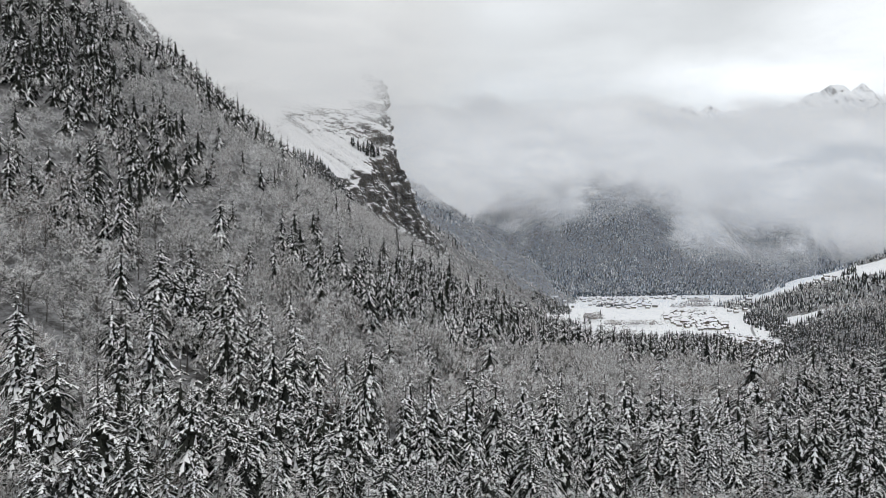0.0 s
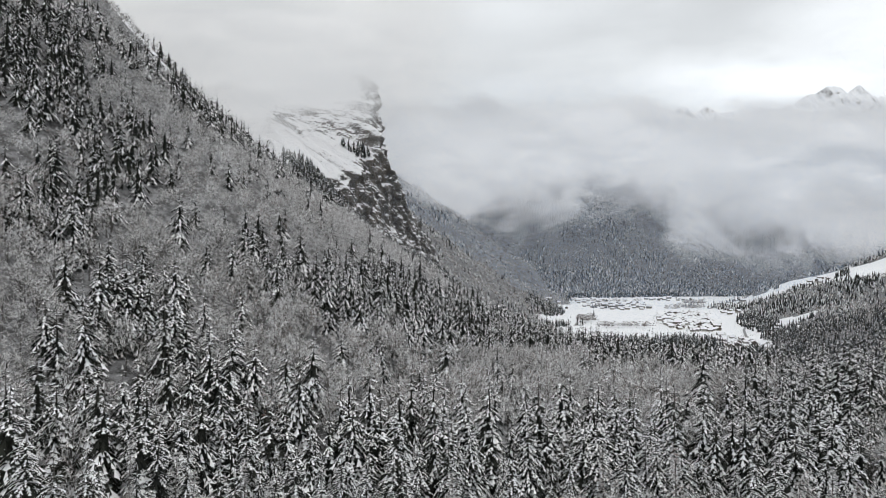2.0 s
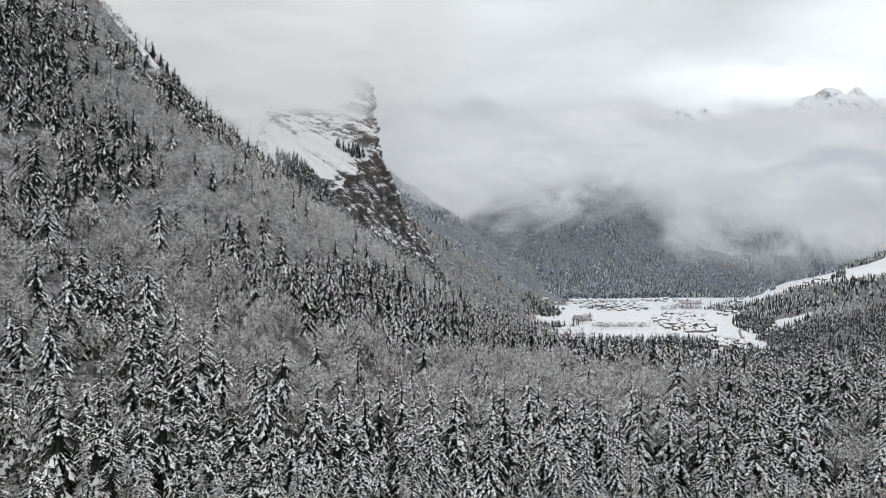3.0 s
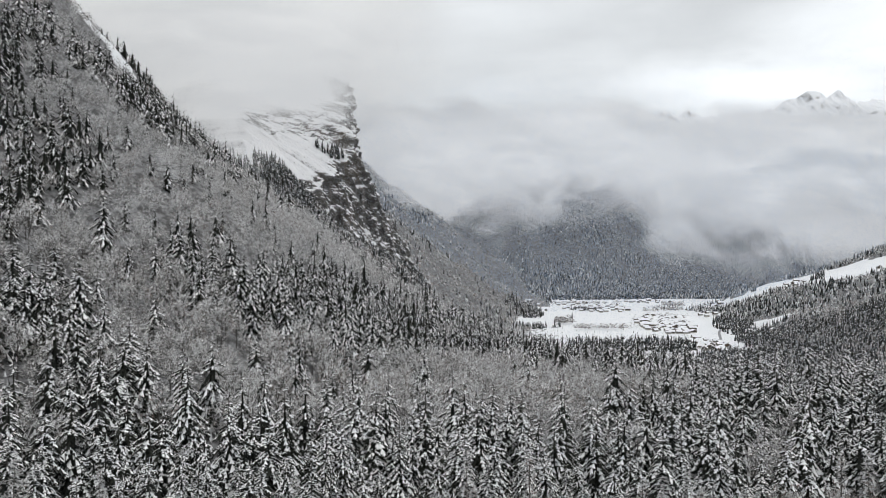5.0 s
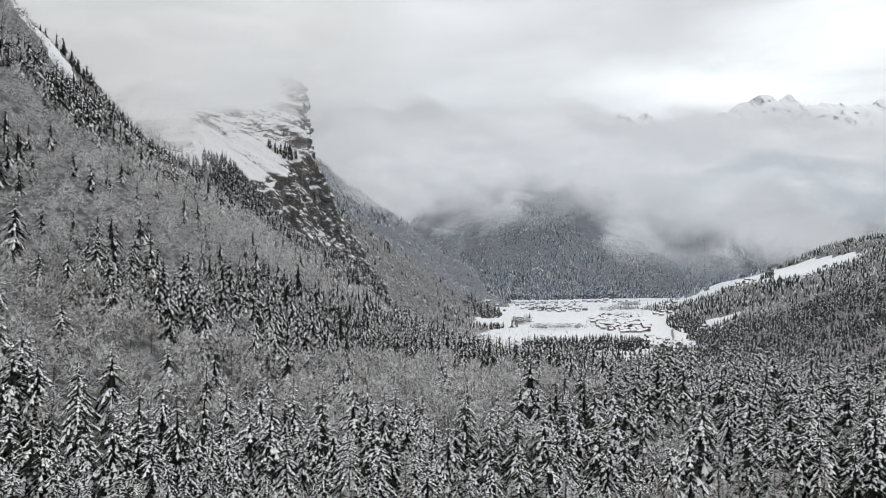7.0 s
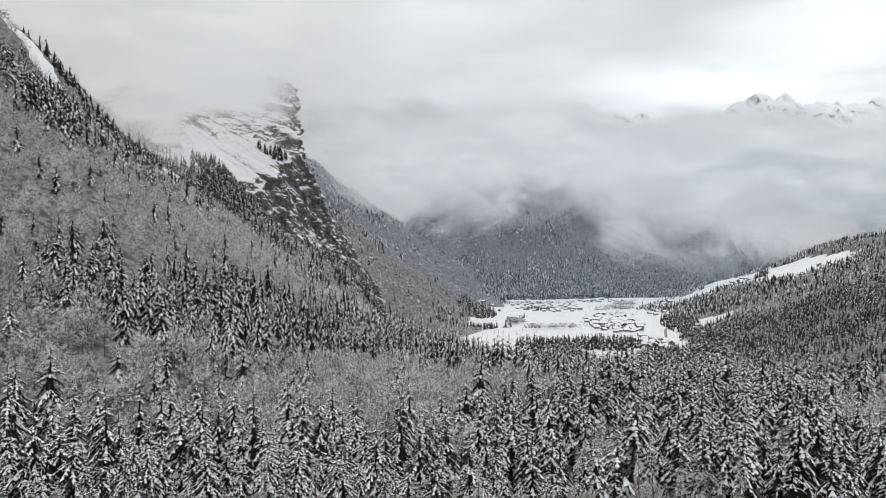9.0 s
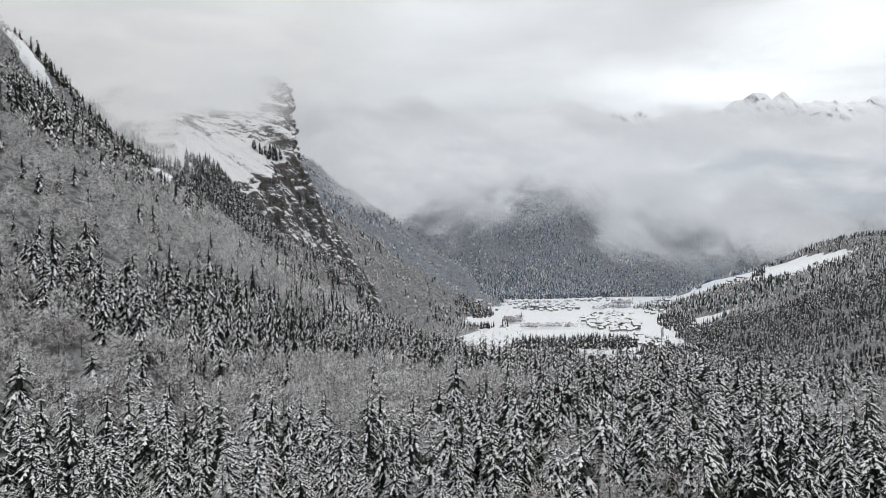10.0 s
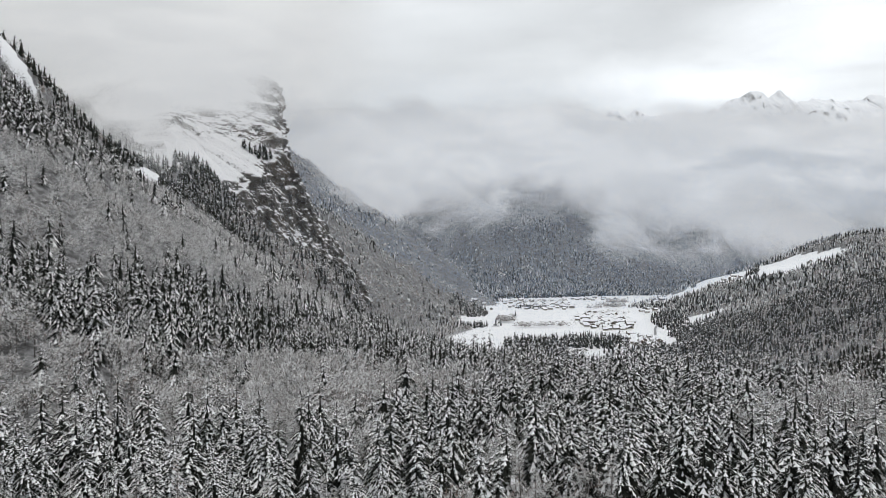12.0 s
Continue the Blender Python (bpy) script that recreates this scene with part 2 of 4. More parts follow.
def meadow(x, y):
    """True on the snowy meadows and fields, where no trees stand."""
    x, y = np.asarray(x, float), np.asarray(y, float)
    u, v = x + 26 * fbm(x, y, 70, 3, 71), y + 40 * fbm(x, y, 90, 3, 72)
    ground = (height(x, y) < 7 + 12 * fbm(x, y, 90, 2, 75)) & (y > 1330 + 60 * fbm(x, y, 120, 2, 77)) & (y < 2900) & (x > 60 + 0.115 * y + 60 * fbm(x, y, 110, 2, 78))
    for corners in FIELDS:
        ground = ground | inside(u, v, corners)
    return ground


def shelf_snow(x, y):
    """Open snow: a strip beside the shelf of the crag and a steep couloir."""
    w = 9 * fbm(x, y, 24, 2, 79)
    strip = (np.abs(x + 212 + 0.12 * (y - 900) + w) < 17) & (y > 862) & (y < 985)
    # the couloir high on the wooded side
    along, across = -0.757 * (x + 258) + 0.653 * (y - 690), 0.653 * (x + 258) + 0.757 * (y - 690)
    return strip | ((np.abs(across + w) < 17 + 0.06 * along) & (along > -25) & (along < 170))


def build_ground():
    a = np.radians(np.concatenate([np.linspace(-46, 46, 260), np.linspace(49, 311, 36)]))
    r = np.concatenate([np.linspace(0, 60, 6)[:-1], np.geomspace(60, 5200, 290)])
    rr, aa = np.meshgrid(r, a, indexing="ij")
    x, y = 45 + rr * np.sin(aa), rr * np.cos(aa)
    v = np.stack([x, y, height(x, y)], -1).reshape(-1, 3)
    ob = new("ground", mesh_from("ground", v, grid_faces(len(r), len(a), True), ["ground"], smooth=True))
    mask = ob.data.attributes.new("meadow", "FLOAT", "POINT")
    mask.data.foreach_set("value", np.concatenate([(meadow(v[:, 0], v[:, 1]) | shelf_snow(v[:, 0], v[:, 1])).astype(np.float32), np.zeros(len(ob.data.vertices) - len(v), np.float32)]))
    tagged(ob, "snow-covered mountain valley ground, dark with scrub and painted shade under the woods", "ground", kind="structure")


build_ground()


# ---- the crag ----
FACE = np.array([0.475, 0.88])
INTO = np.array([-0.88, 0.475])


def build_crag():
    zs = np.concatenate([np.linspace(90, 330, 130), np.linspace(332, 580, 110)])
    edge = np.interp(zs, [90, 135, 200, 243, 283, 320, 345, 365, 410, 450, 485, 510, 535, 580], [390, 350, 288, 258, 218, 200, 183, 184, 196, 196, 190, 178, 140, 60])
    rng = np.random.RandomState(4)
    cols = 360
    verts = []
    for z, right in zip(zs, edge):
        u = np.concatenate([np.linspace(-330, right, 290), np.full(70, right)])
        turn = np.concatenate([np.zeros(290), np.linspace(0.0, 1.0, 71)[1:]])
        top = np.interp(u, [-330, -200, -85, -20, 0, 40, 60, 105, 140, 165, 200, 400], [230, 270, 300, 290, 285, 286, 298, 335, 352, 420, 520, 560])
        off = 0.16 * (z - 90) + 0.95 * np.maximum(z - top, 0) - 0.22 * np.maximum(z - np.maximum(top, 425), 0)
        # buttresses and gullies that run down the face
        rib = 30 * fbm(u + 0.45 * z, z * 0.25, 46, 6, 5) + 12 * np.abs(fbm(u + 0.5 * z, z * 0.4, 15, 4, 9))
        ledge = 6 * fbm(u * 0.6, z - 0.35 * u, 17, 5, 13) + 5 * np.abs(fbm(u - 0.4 * z, z * 0.7, 9, 4, 15))
        ledge = ledge + 16 * np.clip((z - 395) / 30, 0, 1) * fbm(u * 0.7, z * 1.2, 26, 5, 19)
        crest = np.interp(u, [-330, -100, -25, 4, 40, 72, 120, 180, 400], [315, 335, 362, 384, 428, 470, 498, 520, 560]) + 14 * fbm(u, 0 * u, 24, 4, 23)
        over = np.maximum(z - crest, 0)
        calm = 1.0 - 0.8 * np.clip((z - top - 4) / 16, 0, 1) * np.clip((412 - z) / 40, 0, 1)
        off = off + (rib + ledge + 5 * fbm(u, z, 7, 3, 29)) * calm + 1.5 * over
        back = turn * 150
        uu = u + 9 * fbm(z + 0 * u, turn * 70, 30, 4, 21) * (turn > 0) - 22 * turn ** 1.5
        p = np.array([-132.0, 1100.0]) + uu[:, None] * FACE + (off + back)[:, None] * INTO
        verts.append(np.column_stack([p, z - 0.9 * over + 2.5 * fbm(u * 0.5, turn * 60 + z * 0.2, 12, 2, 2)]))
    v = np.concatenate(verts)
    ob = new("crag", mesh_from("crag", v, grid_faces(len(zs), cols), ["rock"]))
    tagged(ob, "steep dark rock crag with snow on ledges and a white snowfield", "crag")


build_crag()


def build_range():
    """The summits that stand above the cloud."""
    x = np.linspace(1300, 3700, 260)
    rows = 40
    crest = np.interp(x, [1300, 1600, 1900, 2050, 2180, 2300, 2460, 2560, 2640, 2740, 2900, 3100, 3300, 3700],
                      [1010, 1080, 1090, 1050, 1080, 1150, 1235, 1165, 1225, 1170, 1185, 1170, 1215, 1200])
    crest = crest + 44 * fbm(x, 0 * x, 90, 5, 41)
    verts = []
    for i in range(rows):
        t = i / (rows - 1)
        z = crest - t * 520 + 60 * fbm(x, 0 * x + t * 600, 130, 5, 43) * min(1, t * 6)
        verts.append(np.column_stack([x + 40 * fbm(x, 0 * x + t * 300, 150, 3, 45), 4500 - t * 620 + 90 * fbm(x, 0 * x + t * 500, 160, 4, 47), z]))
    ob = new("mountain_range", mesh_from("mountain_range", np.concatenate(verts), grid_faces(rows, len(x))[:, ::-1], ["rock"]))
    tagged(ob, "distant snowy rock summits above the cloud", "mountain", kind="structure")


build_range()


# ---- trees ----
def tube(path, radii, sides=5):
    """Triangles of a tapered tube along a path."""
    path = np.asarray(path, float)
    v, f = [], []
    for p, r in zip(path, radii):
        for k in range(sides):
            a = 2 * math.pi * k / sides
            v.append((p[0] + r * math.cos(a), p[1] + r * math.sin(a), p[2]))
    for i in range(len(path) - 1):
        for k in range(sides):
            a, b = i * sides + k, i * sides + (k + 1) % sides
            f += [(a, b, b + sides), (a, b + sides, a + sides)]
    return v, f


class Soup:
    """Gathers triangles by material."""

    def __init__(self):
        self.v, self.f, self.m = [], [], []

    def add(self, verts, faces, mat):
        o = len(self.v)
        self.v += [tuple(p) for p in verts]
        self.f += [tuple(i + o for i in f) for f in faces]
        self.m += [mat] * len(faces)

    def arrays(self):
        return np.array(self.v, np.float32), np.array(self.f, np.int32), np.array(self.m, np.int32)

    def split(self, mat):
        v, f, m = self.arrays()
        f = f[m == mat]
        used, inverse = np.unique(f, return_inverse=True)
        return v[used], inverse.reshape(-1, 3)


BARK, NEEDLE, SNOW = 0, 1, 2
SPRUCE_MATS = ["bark", "needles", "tree_snow"]


def bough(s, root, way, length, width, droop, bend, sprigs, snow, rng):
    """One drooping bough: short dark sprigs along both sides of its spine, and the snow that lies on them."""
    side = np.array([-way[1], way[0], 0.0])
    ts = np.linspace(0, 1, sprigs + 1)
    spine = [root + way * (length * t) - np.array([0, 0, length * (droop * t + bend * t * t)]) for t in ts]
    dark, white = [], []
    laden = rng.rand() < snow
    for k in range(sprigs):
        a, b = spine[k], spine[k + 1]
        run = b - a
        swell = width * (0.55 + 0.6 * math.sin(3.0 * (k + 0.75) / (sprigs + 0.3)))
        for hand in (-1, 1):
            w = swell * rng.uniform(0.7, 1.3)
            tip = a + run * rng.uniform(0.75, 1.35) + side * (hand * w) - np.array([0, 0, w * rng.uniform(0.3, 0.75)])
            dark.append((a - run * 0.15, b, tip) if hand > 0 else (a - run * 0.15, tip, b))
            if laden and rng.rand() < 0.93:
                up = np.array([0, 0, 0.1 + 0.05 * w])
                m = a * 0.45 + b * 0.55
                t2 = m + (tip - m) * rng.uniform(0.4, 0.85)
                a2, b2 = a + run * rng.uniform(-0.25, 0.1), b + run * rng.uniform(-0.05, 0.2)
                white.append((a2 + up, b2 + up, t2 + up) if hand > 0 else (a2 + up, t2 + up, b2 + up))
    end = spine[-1] + (spine[-1] - spine[-2]) * rng.uniform(0.35, 0.7)
    w = 0.4 * width
    dark.append((spine[-1] - side * w, spine[-1] + side * w, end))
    if laden:
        lift = np.array([0, 0, 0.12])
        white.append((spine[-1] - side * w * 0.7 + lift, spine[-1] + side * w * 0.7 + lift, end * 0.9 + spine[-1] * 0.1 + lift))
    for tris, mat in ((dark, NEEDLE), (white, SNOW)):
        s.add([p for t in tris for p in t], [(3 * i, 3 * i + 1, 3 * i + 2) for i in range(len(tris))], mat)


def spruce(seed, tall, wide, whorls, around, sprigs, broad=1.0, snow=0.8, stem=5, core=0.3, rings=6, teeth=7):
    """A spruce: a straight stem, a dark inner cone and whorls of drooping boughs with snow on their backs."""
    rng = np.random.RandomState(seed)
    s = Soup()
    lean = rng.normal(0, 0.01, 2) * tall
    wave = rng.uniform(0, 6.28, 4)

    def reach(f, a):
        lop = 1 + 0.14 * math.sin(a + wave[0] + f * 5) + 0.10 * math.sin(2 * a + wave[1] + f * 11) + 0.09 * math.sin(f * 30 + wave[2])
        return wide * min(1.0, 0.72 + 2.2 * f) * (1 - f) ** 0.82 * lop + 0.3

    def axis(f):
        return np.array([lean[0] * f * f, lean[1] * f * f, tall * f])

    if stem:
        s.add(*tube([axis(0), axis(0.5), axis(1)], (0.013 * tall + 0.06, 0.008 * tall + 0.03, 0.02), stem), BARK)
    cone = []
    for k in range(rings):
        f = 0.04 + 0.74 * k / (rings - 1)
        start = rng.uniform(0, 0.5)
        for t in range(teeth):
            a = start + 6.283 * t / teeth
            r = core * reach(f, a) * math.sqrt(max(0.02, 1 - f / 0.8)) * rng.uniform(0.7, 1.2)
            cone.append(axis(f) + (r * math.cos(a), r * math.sin(a), rng.uniform(-0.4, 0.3) * tall / rings))
    faces = []
    for k in range(rings - 1):
        for t in range(teeth):
            i, j = k * teeth + t, k * teeth + (t + 1) % teeth
            faces += [(i, j, j + teeth), (i, j + teeth, i + teeth)]
    s.add(cone, faces, NEEDLE)
    for w in range(whorls):
        f = 0.07 + 0.9 * (1 - (1 - (w + rng.uniform(0, 0.6)) / whorls) ** 0.86)
        count = max(3, int(round(around * (1 - 0.5 * f))))
        start = rng.uniform(0, 6.283)
        for b in range(count):
            a = start + 6.283 * (b + rng.uniform(-0.28, 0.28)) / count
            g = min(0.985, f + rng.uniform(-0.3, 0.3) / whorls)
            full = reach(g, a) * rng.uniform(0.72, 1.18)
            d = np.array([math.cos(a), math.sin(a), 0.0])
            droop = 0.38 - 0.7 * g ** 3 + rng.uniform(-0.14, 0.16)
            bend = 0.5 - 0.2 * g + rng.uniform(-0.12, 0.15)
            inner = 0.12 * full
            bough(s, axis(g) + d * inner + (0, 0, 0.36 * full), d, (full - inner) * 0.86, (0.125 * full + 0.22) * broad * rng.uniform(0.8, 1.25), droop, bend, sprigs, snow, rng)
    top = axis(1.0)
    for k in range(3):
        a = 2.1 * k + wave[3]
        e = top + (0.32 * math.cos(a), 0.32 * math.sin(a), -0.9)
        s.add([e, top + (0.05 * math.sin(a), 0.05 * math.cos(a), -0.9), top + (0, 0, 0.3)], [(0, 1, 2)], SNOW if (k + seed) % 3 else NEEDLE)
    return s


def speck_spruce(seed, tall, wide):
    """Two stacked cones, for trees kilometres away."""
    rng = np.random.RandomState(seed)
    s = Soup()
    for k, (z0, z1, r) in enumerate(((0.05, 0.7, 1.0), (0.45, 1.0, 0.62))):
        turn = rng.uniform(0, 1.5)
        ring = [(wide * r * math.cos(turn + a * 1.5708), wide * r * math.sin(turn + a * 1.5708), tall * z0) for a in range(4)]
        for a in range(4):
            s.add([ring[a], ring[(a + 1) % 4], (0, 0, tall * z1)], [(0, 1, 2)], SNOW if rng.rand() < 0.14 else NEEDLE)
    return s


BARE_MATS = ["bark", "twigs", "frost"]


def bare_tree(seed, tall, wide, limbs, subs, twigs, size=1.0, white=0.6, wood=True):
    """A leafless tree: limbs that part into branches, and fans of thin twigs that carry frost and snow."""
    rng = np.random.RandomState(seed)
    s = Soup()
    fork = tall * rng.uniform(0.22, 0.34)
    if wood:
        s.add(*tube([(0, 0, 0), (0.15, 0, fork), (0, 0.1, tall * 0.8)], (0.015 * tall, 0.01 * tall, 0.03), 4), 0)
    tris = {0: [], 1: [], 2: []}

    def sliver(p, q, w, mat):
        d = q - p
        side = np.cross(d, rng.normal(size=3))
        side *= 0.5 * w / (np.linalg.norm(side) + 1e-6)
        tris[mat].append((p + side, p - side, q))

    for k in range(limbs):
        a = 2.39996 * k + rng.uniform(-0.35, 0.35)
        h = (k + 0.5) / limbs
        # limb ends lie over a round crown
        lift = math.radians(-12 + 98 * h ** 0.8)
        mid = 0.58 * tall
        z0 = fork + (0.62 * tall - fork) * h * rng.uniform(0.7, 1.0)
        grow = rng.uniform(0.8, 1.1)
        p0 = np.array([0, 0, z0])
        p1 = np.array([wide * grow * math.cos(lift) * math.cos(a), wide * grow * math.cos(lift) * math.sin(a), mid + grow * 0.42 * tall * math.sin(lift)])
        snowy = white * rng.uniform(0.6, 1.3)
        if wood:
            m = p0 * 0.5 + p1 * 0.5 - (0, 0, 0.04 * tall)
            s.add(*tube([p0, m, p1], (0.09, 0.055, 0.02), 3), 0)
        for j in range(subs):
            t = 0.42 + 0.58 * (j + rng.uniform(0.2, 0.9)) / subs
            c = p0 * (1 - t) + p1 * t - (0, 0, 0.16 * tall * t * (1 - t))
            out = (p1 - p0) / (np.linalg.norm(p1 - p0) + 1e-6) + rng.normal(size=3) * 0.62 + (0, 0, 0.22)
            out /= np.linalg.norm(out)
            long = size * rng.uniform(0.9, 1.7)
            e = c + out * long
            sliver(c, e, 0.09 * size ** 0.5, 2 if rng.rand() < 0.45 * snowy else 0)
            for i in range(twigs):
                g = rng.uniform(0.15, 1.0)
                r = c * (1 - g) + e * g
                d = out * 0.5 + rng.normal(size=3) * 0.75 * (1, 1, 0.7) - (0, 0, 0.04)
                d /= np.linalg.norm(d) + 1e-6
                mat = 2 if rng.rand() < snowy else 1 if rng.rand() < 0.75 else 0
                sliver(r, r + d * size * rng.uniform(0.42, 0.95), 0.125 * size ** 0.8 * rng.uniform(0.7, 1.3), mat)
    for mat, ts in tris.items():
        s.add([p for t in ts for p in t], [(3 * i, 3 * i + 1, 3 * i + 2) for i in range(len(ts))], mat)
    return s


def flake_tree(seed, tall, wide, flakes, size, white):
    """A leafless crown a kilometre away: loose flakes of frosted twigs over a dome."""
    rng = np.random.RandomState(seed)
    s = Soup()
    for k in range(flakes):
        a, h = 2.39996 * k, 1 - (k + 0.5) / flakes
        r = math.sqrt(1 - h * h) * rng.uniform(0.75, 1.1)
        p = np.array([wide * r * math.cos(a), wide * r * math.sin(a), tall * (0.35 + 0.65 * h) * rng.uniform(0.88, 1.08)])
        pts = [p + rng.normal(size=3) * size * (0.55, 0.55, 0.5) for _ in range(3)]
        s.add(pts, [(0, 1, 2)], 2 if rng.rand() < white * (0.55 + 0.6 * h) else 1 if rng.rand() < 0.7 else 0)
    return s


def larch(seed, tall, wide, whorls, around):
    """A bare larch: thin tiers of frosted sprays on a straight stem."""
    rng = np.random.RandomState(seed)
    s = Soup()
    s.add(*tube([(0, 0, 0), (0, 0, tall * 0.5), (0, 0, tall)], (0.013 * tall, 0.008 * tall, 0.02), 5), 0)
    for w in range(whorls):
        f = 0.12 + 0.87 * w / (whorls - 1)
        reach = wide * (1 - f) ** 0.8 + 0.25
        for b in range(around):
            a = rng.uniform(0, 6.283)
            length = reach * rng.uniform(0.6, 1.2)
            d = np.array([math.cos(a), math.sin(a), 0])
            side = np.array([-d[1], d[0], 0])
            root = np.array([0, 0, tall * f])
            end = root + d * length + np.array([0, 0, length * rng.uniform(-0.35, 0.0)])
            s.add([root + side * 0.03, root - side * 0.03, end], [(0, 1, 2)], 1)
            for k in range(5):
                t = rng.uniform(0.2, 1.0)
                p = root * (1 - t) + end * t
                q = d * 0.35 + side * rng.normal(0, 0.8) + np.array([0, 0, rng.uniform(-0.5, 0.4)])
                q = q / np.linalg.norm(q) * rng.uniform(0.4, 0.9)
                o = np.array([0, 0, rng.uniform(0.03, 0.07)])
                s.add([p + o, p - o, p + q], [(0, 1, 2)], 2 if rng.rand() < 0.75 else 1)
    return s


# ---- where trees grow ----
# stands of spruce and glades of leafless trees on the near slope: place, half widths, gain
STANDS = [(-30, 285, 46, 26, 0.75), (15, 320, 40, 34, 0.75), (45, 345, 34, 26, 0.55), (85, 440, 60, 130, 0.8), (120, 330, 40, 36, 0.5), (-72, 205, 22, 26, 0.5), (-72, 190, 10, 16, 0.3),
          (-175, 315, 52, 62, 0.36), (-140, 490, 34, 90, 0.36), (-215, 470, 60, 120, 0.26), (-175, 1030, 42, 95, 0.9), (-20, 140, 60, 24, 0.35), (60, 150, 60, 26, 0.4), (150, 170, 70, 60, 0.48), (190, 250, 60, 40, 0.5),
          (-95, 130, 26, 30, 0.3), (230, 300, 50, 50, 0.5)]
GLADES = [(10, 235, 26, 28, 0.6), (45, 275, 30, 30, 0.6), (-105, 190, 18, 34, 0.4), (-30, 228, 16, 14, 0.35), (-70, 380, 50, 60, 0.25), (-40, 460, 60, 90, 0.25), (62, 300, 24, 50, 0.5), (95, 270, 22, 20, 0.3)]


def spruce_share(x, y):
    """Share of spruce among the trees at a place: clumps in a mostly leafless wood."""
    share = 0.16 + 0.7 * fbm(x, y, 40, 2, 61)
    for cx, cy, rx, ry, gain in STANDS:
        share = share + 1.15 * gain * np.exp(-((x - cx) / rx) ** 2 - ((y - cy) / ry) ** 2)
    for cx, cy, rx, ry, gain in GLADES:
        share = share - 1.2 * gain * np.exp(-((x - cx) / rx) ** 2 - ((y - cy) / ry) ** 2)
    share = share + np.where(y > 720, 0.3 + 0.9 * fbm(x, y, 210, 3, 67), 0.0) + np.where((x > 350) & (y < 2000), 0.02 + 0.5 * np.exp(-(height(x, y) / 45) ** 2), 0.0)
    share = share + np.where(y > 2500, 0.8 * np.exp(-(height(x, y) / 80) ** 2), 0.0)
    share = share - np.where((y > 1500) & (x < 450), 0.3, 0.0)
    share = np.where(y < 720, 0.45 + 1.8 * (share - 0.42), share)
    return np.clip(share, 0.04, 0.95)


def open_ground(x, y):
    """True where no trees stand: meadows, couloirs, the crag."""
    d = (x + 132) * FACE[0] + (y - 1100) * FACE[1]
    o = (x + 132) * INTO[0] + (y - 1100) * INTO[1]
    crag = (o > -8) & (d > 12) & (d < 360) & (o < 260)
    return meadow(x, y) | crag | shelf_snow(x, y)


def in_view(x, y, margin=2.0):
    """The ground that the walk overlooks."""
    t = math.tan(radians(32 + margin))
    c, s = math.cos(radians(4.3)), math.sin(radians(4.3))
    left = x * 1.0 > -y * t - 12
    xr, yr = (x - 90) * c - y * s, (x - 90) * s + y * c
    return left & (xr < yr * t + 12)


def overlooked(x, y, z):
    """False for tree tops that the lie of the land hides from the whole walk."""
    seen = np.zeros(len(x), bool)
    for ex in (0.0, 90.0):
        free = np.ones(len(x), bool)
        for t in np.linspace(0.12, 0.96, 22):
            free &= height(ex + (x - ex) * t, y * t) < 191 + (z - 191) * t + 4
        seen |= free
    return seen


def scatter(y0, y1, spacing, seed, jitter=0.45):
    """Jittered places in the view between two distances."""
    rng = np.random.RandomState(seed)
    w = y1 * 0.72 + 130
    xs, ys = np.meshgrid(np.arange(-w, w + 90, spacing), np.arange(y0 * 0.8, y1, spacing))
    x = (xs + rng.uniform(-jitter, jitter, xs.shape) * spacing).ravel()
    y = (ys + rng.uniform(-jitter, jitter, ys.shape) * spacing).ravel()
    r = np.hypot(x - 45, y)
    keep = (r > y0) & (r < y1) & in_view(x, y) & ~open_ground(x, y)
    x, y = x[keep], y[keep]
    z = height(x, y)
    if 400 < y0 < 1000:
        keep = overlooked(x, y, z + 24)
        x, y, z = x[keep], y[keep], z[keep]
    return x, y, z, rng


def plant(name, templates, mats, x, y, z, scale, rng, label, category):
    """Many trees joined into one object."""
    vs, fs, ms, o = [], [], [], 0
    for i in range(len(x)):
        v, f, m = templates[rng.randint(len(templates))]
        a = rng.uniform(0, 6.283)
        c, s = math.cos(a) * scale[i], math.sin(a) * scale[i]
        k = scale[i] * rng.uniform(0.9, 1.15)
        vs.append(np.stack([v[:, 0] * c - v[:, 1] * s + x[i], v[:, 0] * s + v[:, 1] * c + y[i], v[:, 2] * k + z[i] - 0.3], -1))
        fs.append(f + o)
        ms.append(m)
        o += len(v)
    if not vs:
        return None
    ob = new(name, mesh_from(name, np.concatenate(vs), np.concatenate(fs), mats, np.concatenate(ms)))
    return tagged(ob, label, category, kind="stuff")


def prototype(name, soup, mats, parts, label, category, group):
    root = hold(name, 0, 0, -900, label, category, group)
    for k, part_name in parts:
        v, f = soup.split(k)
        if len(f):
            ob = new(part_name, mesh_from(part_name, v, f, [mats[k]]))
            ob.parent = root
    return root


def stand(protos, x, y, z, scale, rng):
    """Single trees, each a thing of its own; the first of a kind is used too."""
    fresh = list(protos)
    for i in range(len(x)):
        p = protos[rng.randint(len(protos))]
        m = pose(x[i], y[i], z[i] - 0.3, rng.normal(0, 1.2), rng.normal(0, 1.2), rng.uniform(0, 360))
        t = copy_thing(p, m)
        t.scale = (scale[i] * rng.uniform(0.9, 1.1), scale[i] * rng.uniform(0.9, 1.1), scale[i])
    for p in fresh:
        for o in (*p.children_recursive, p):
            bpy.data.objects.remove(o)


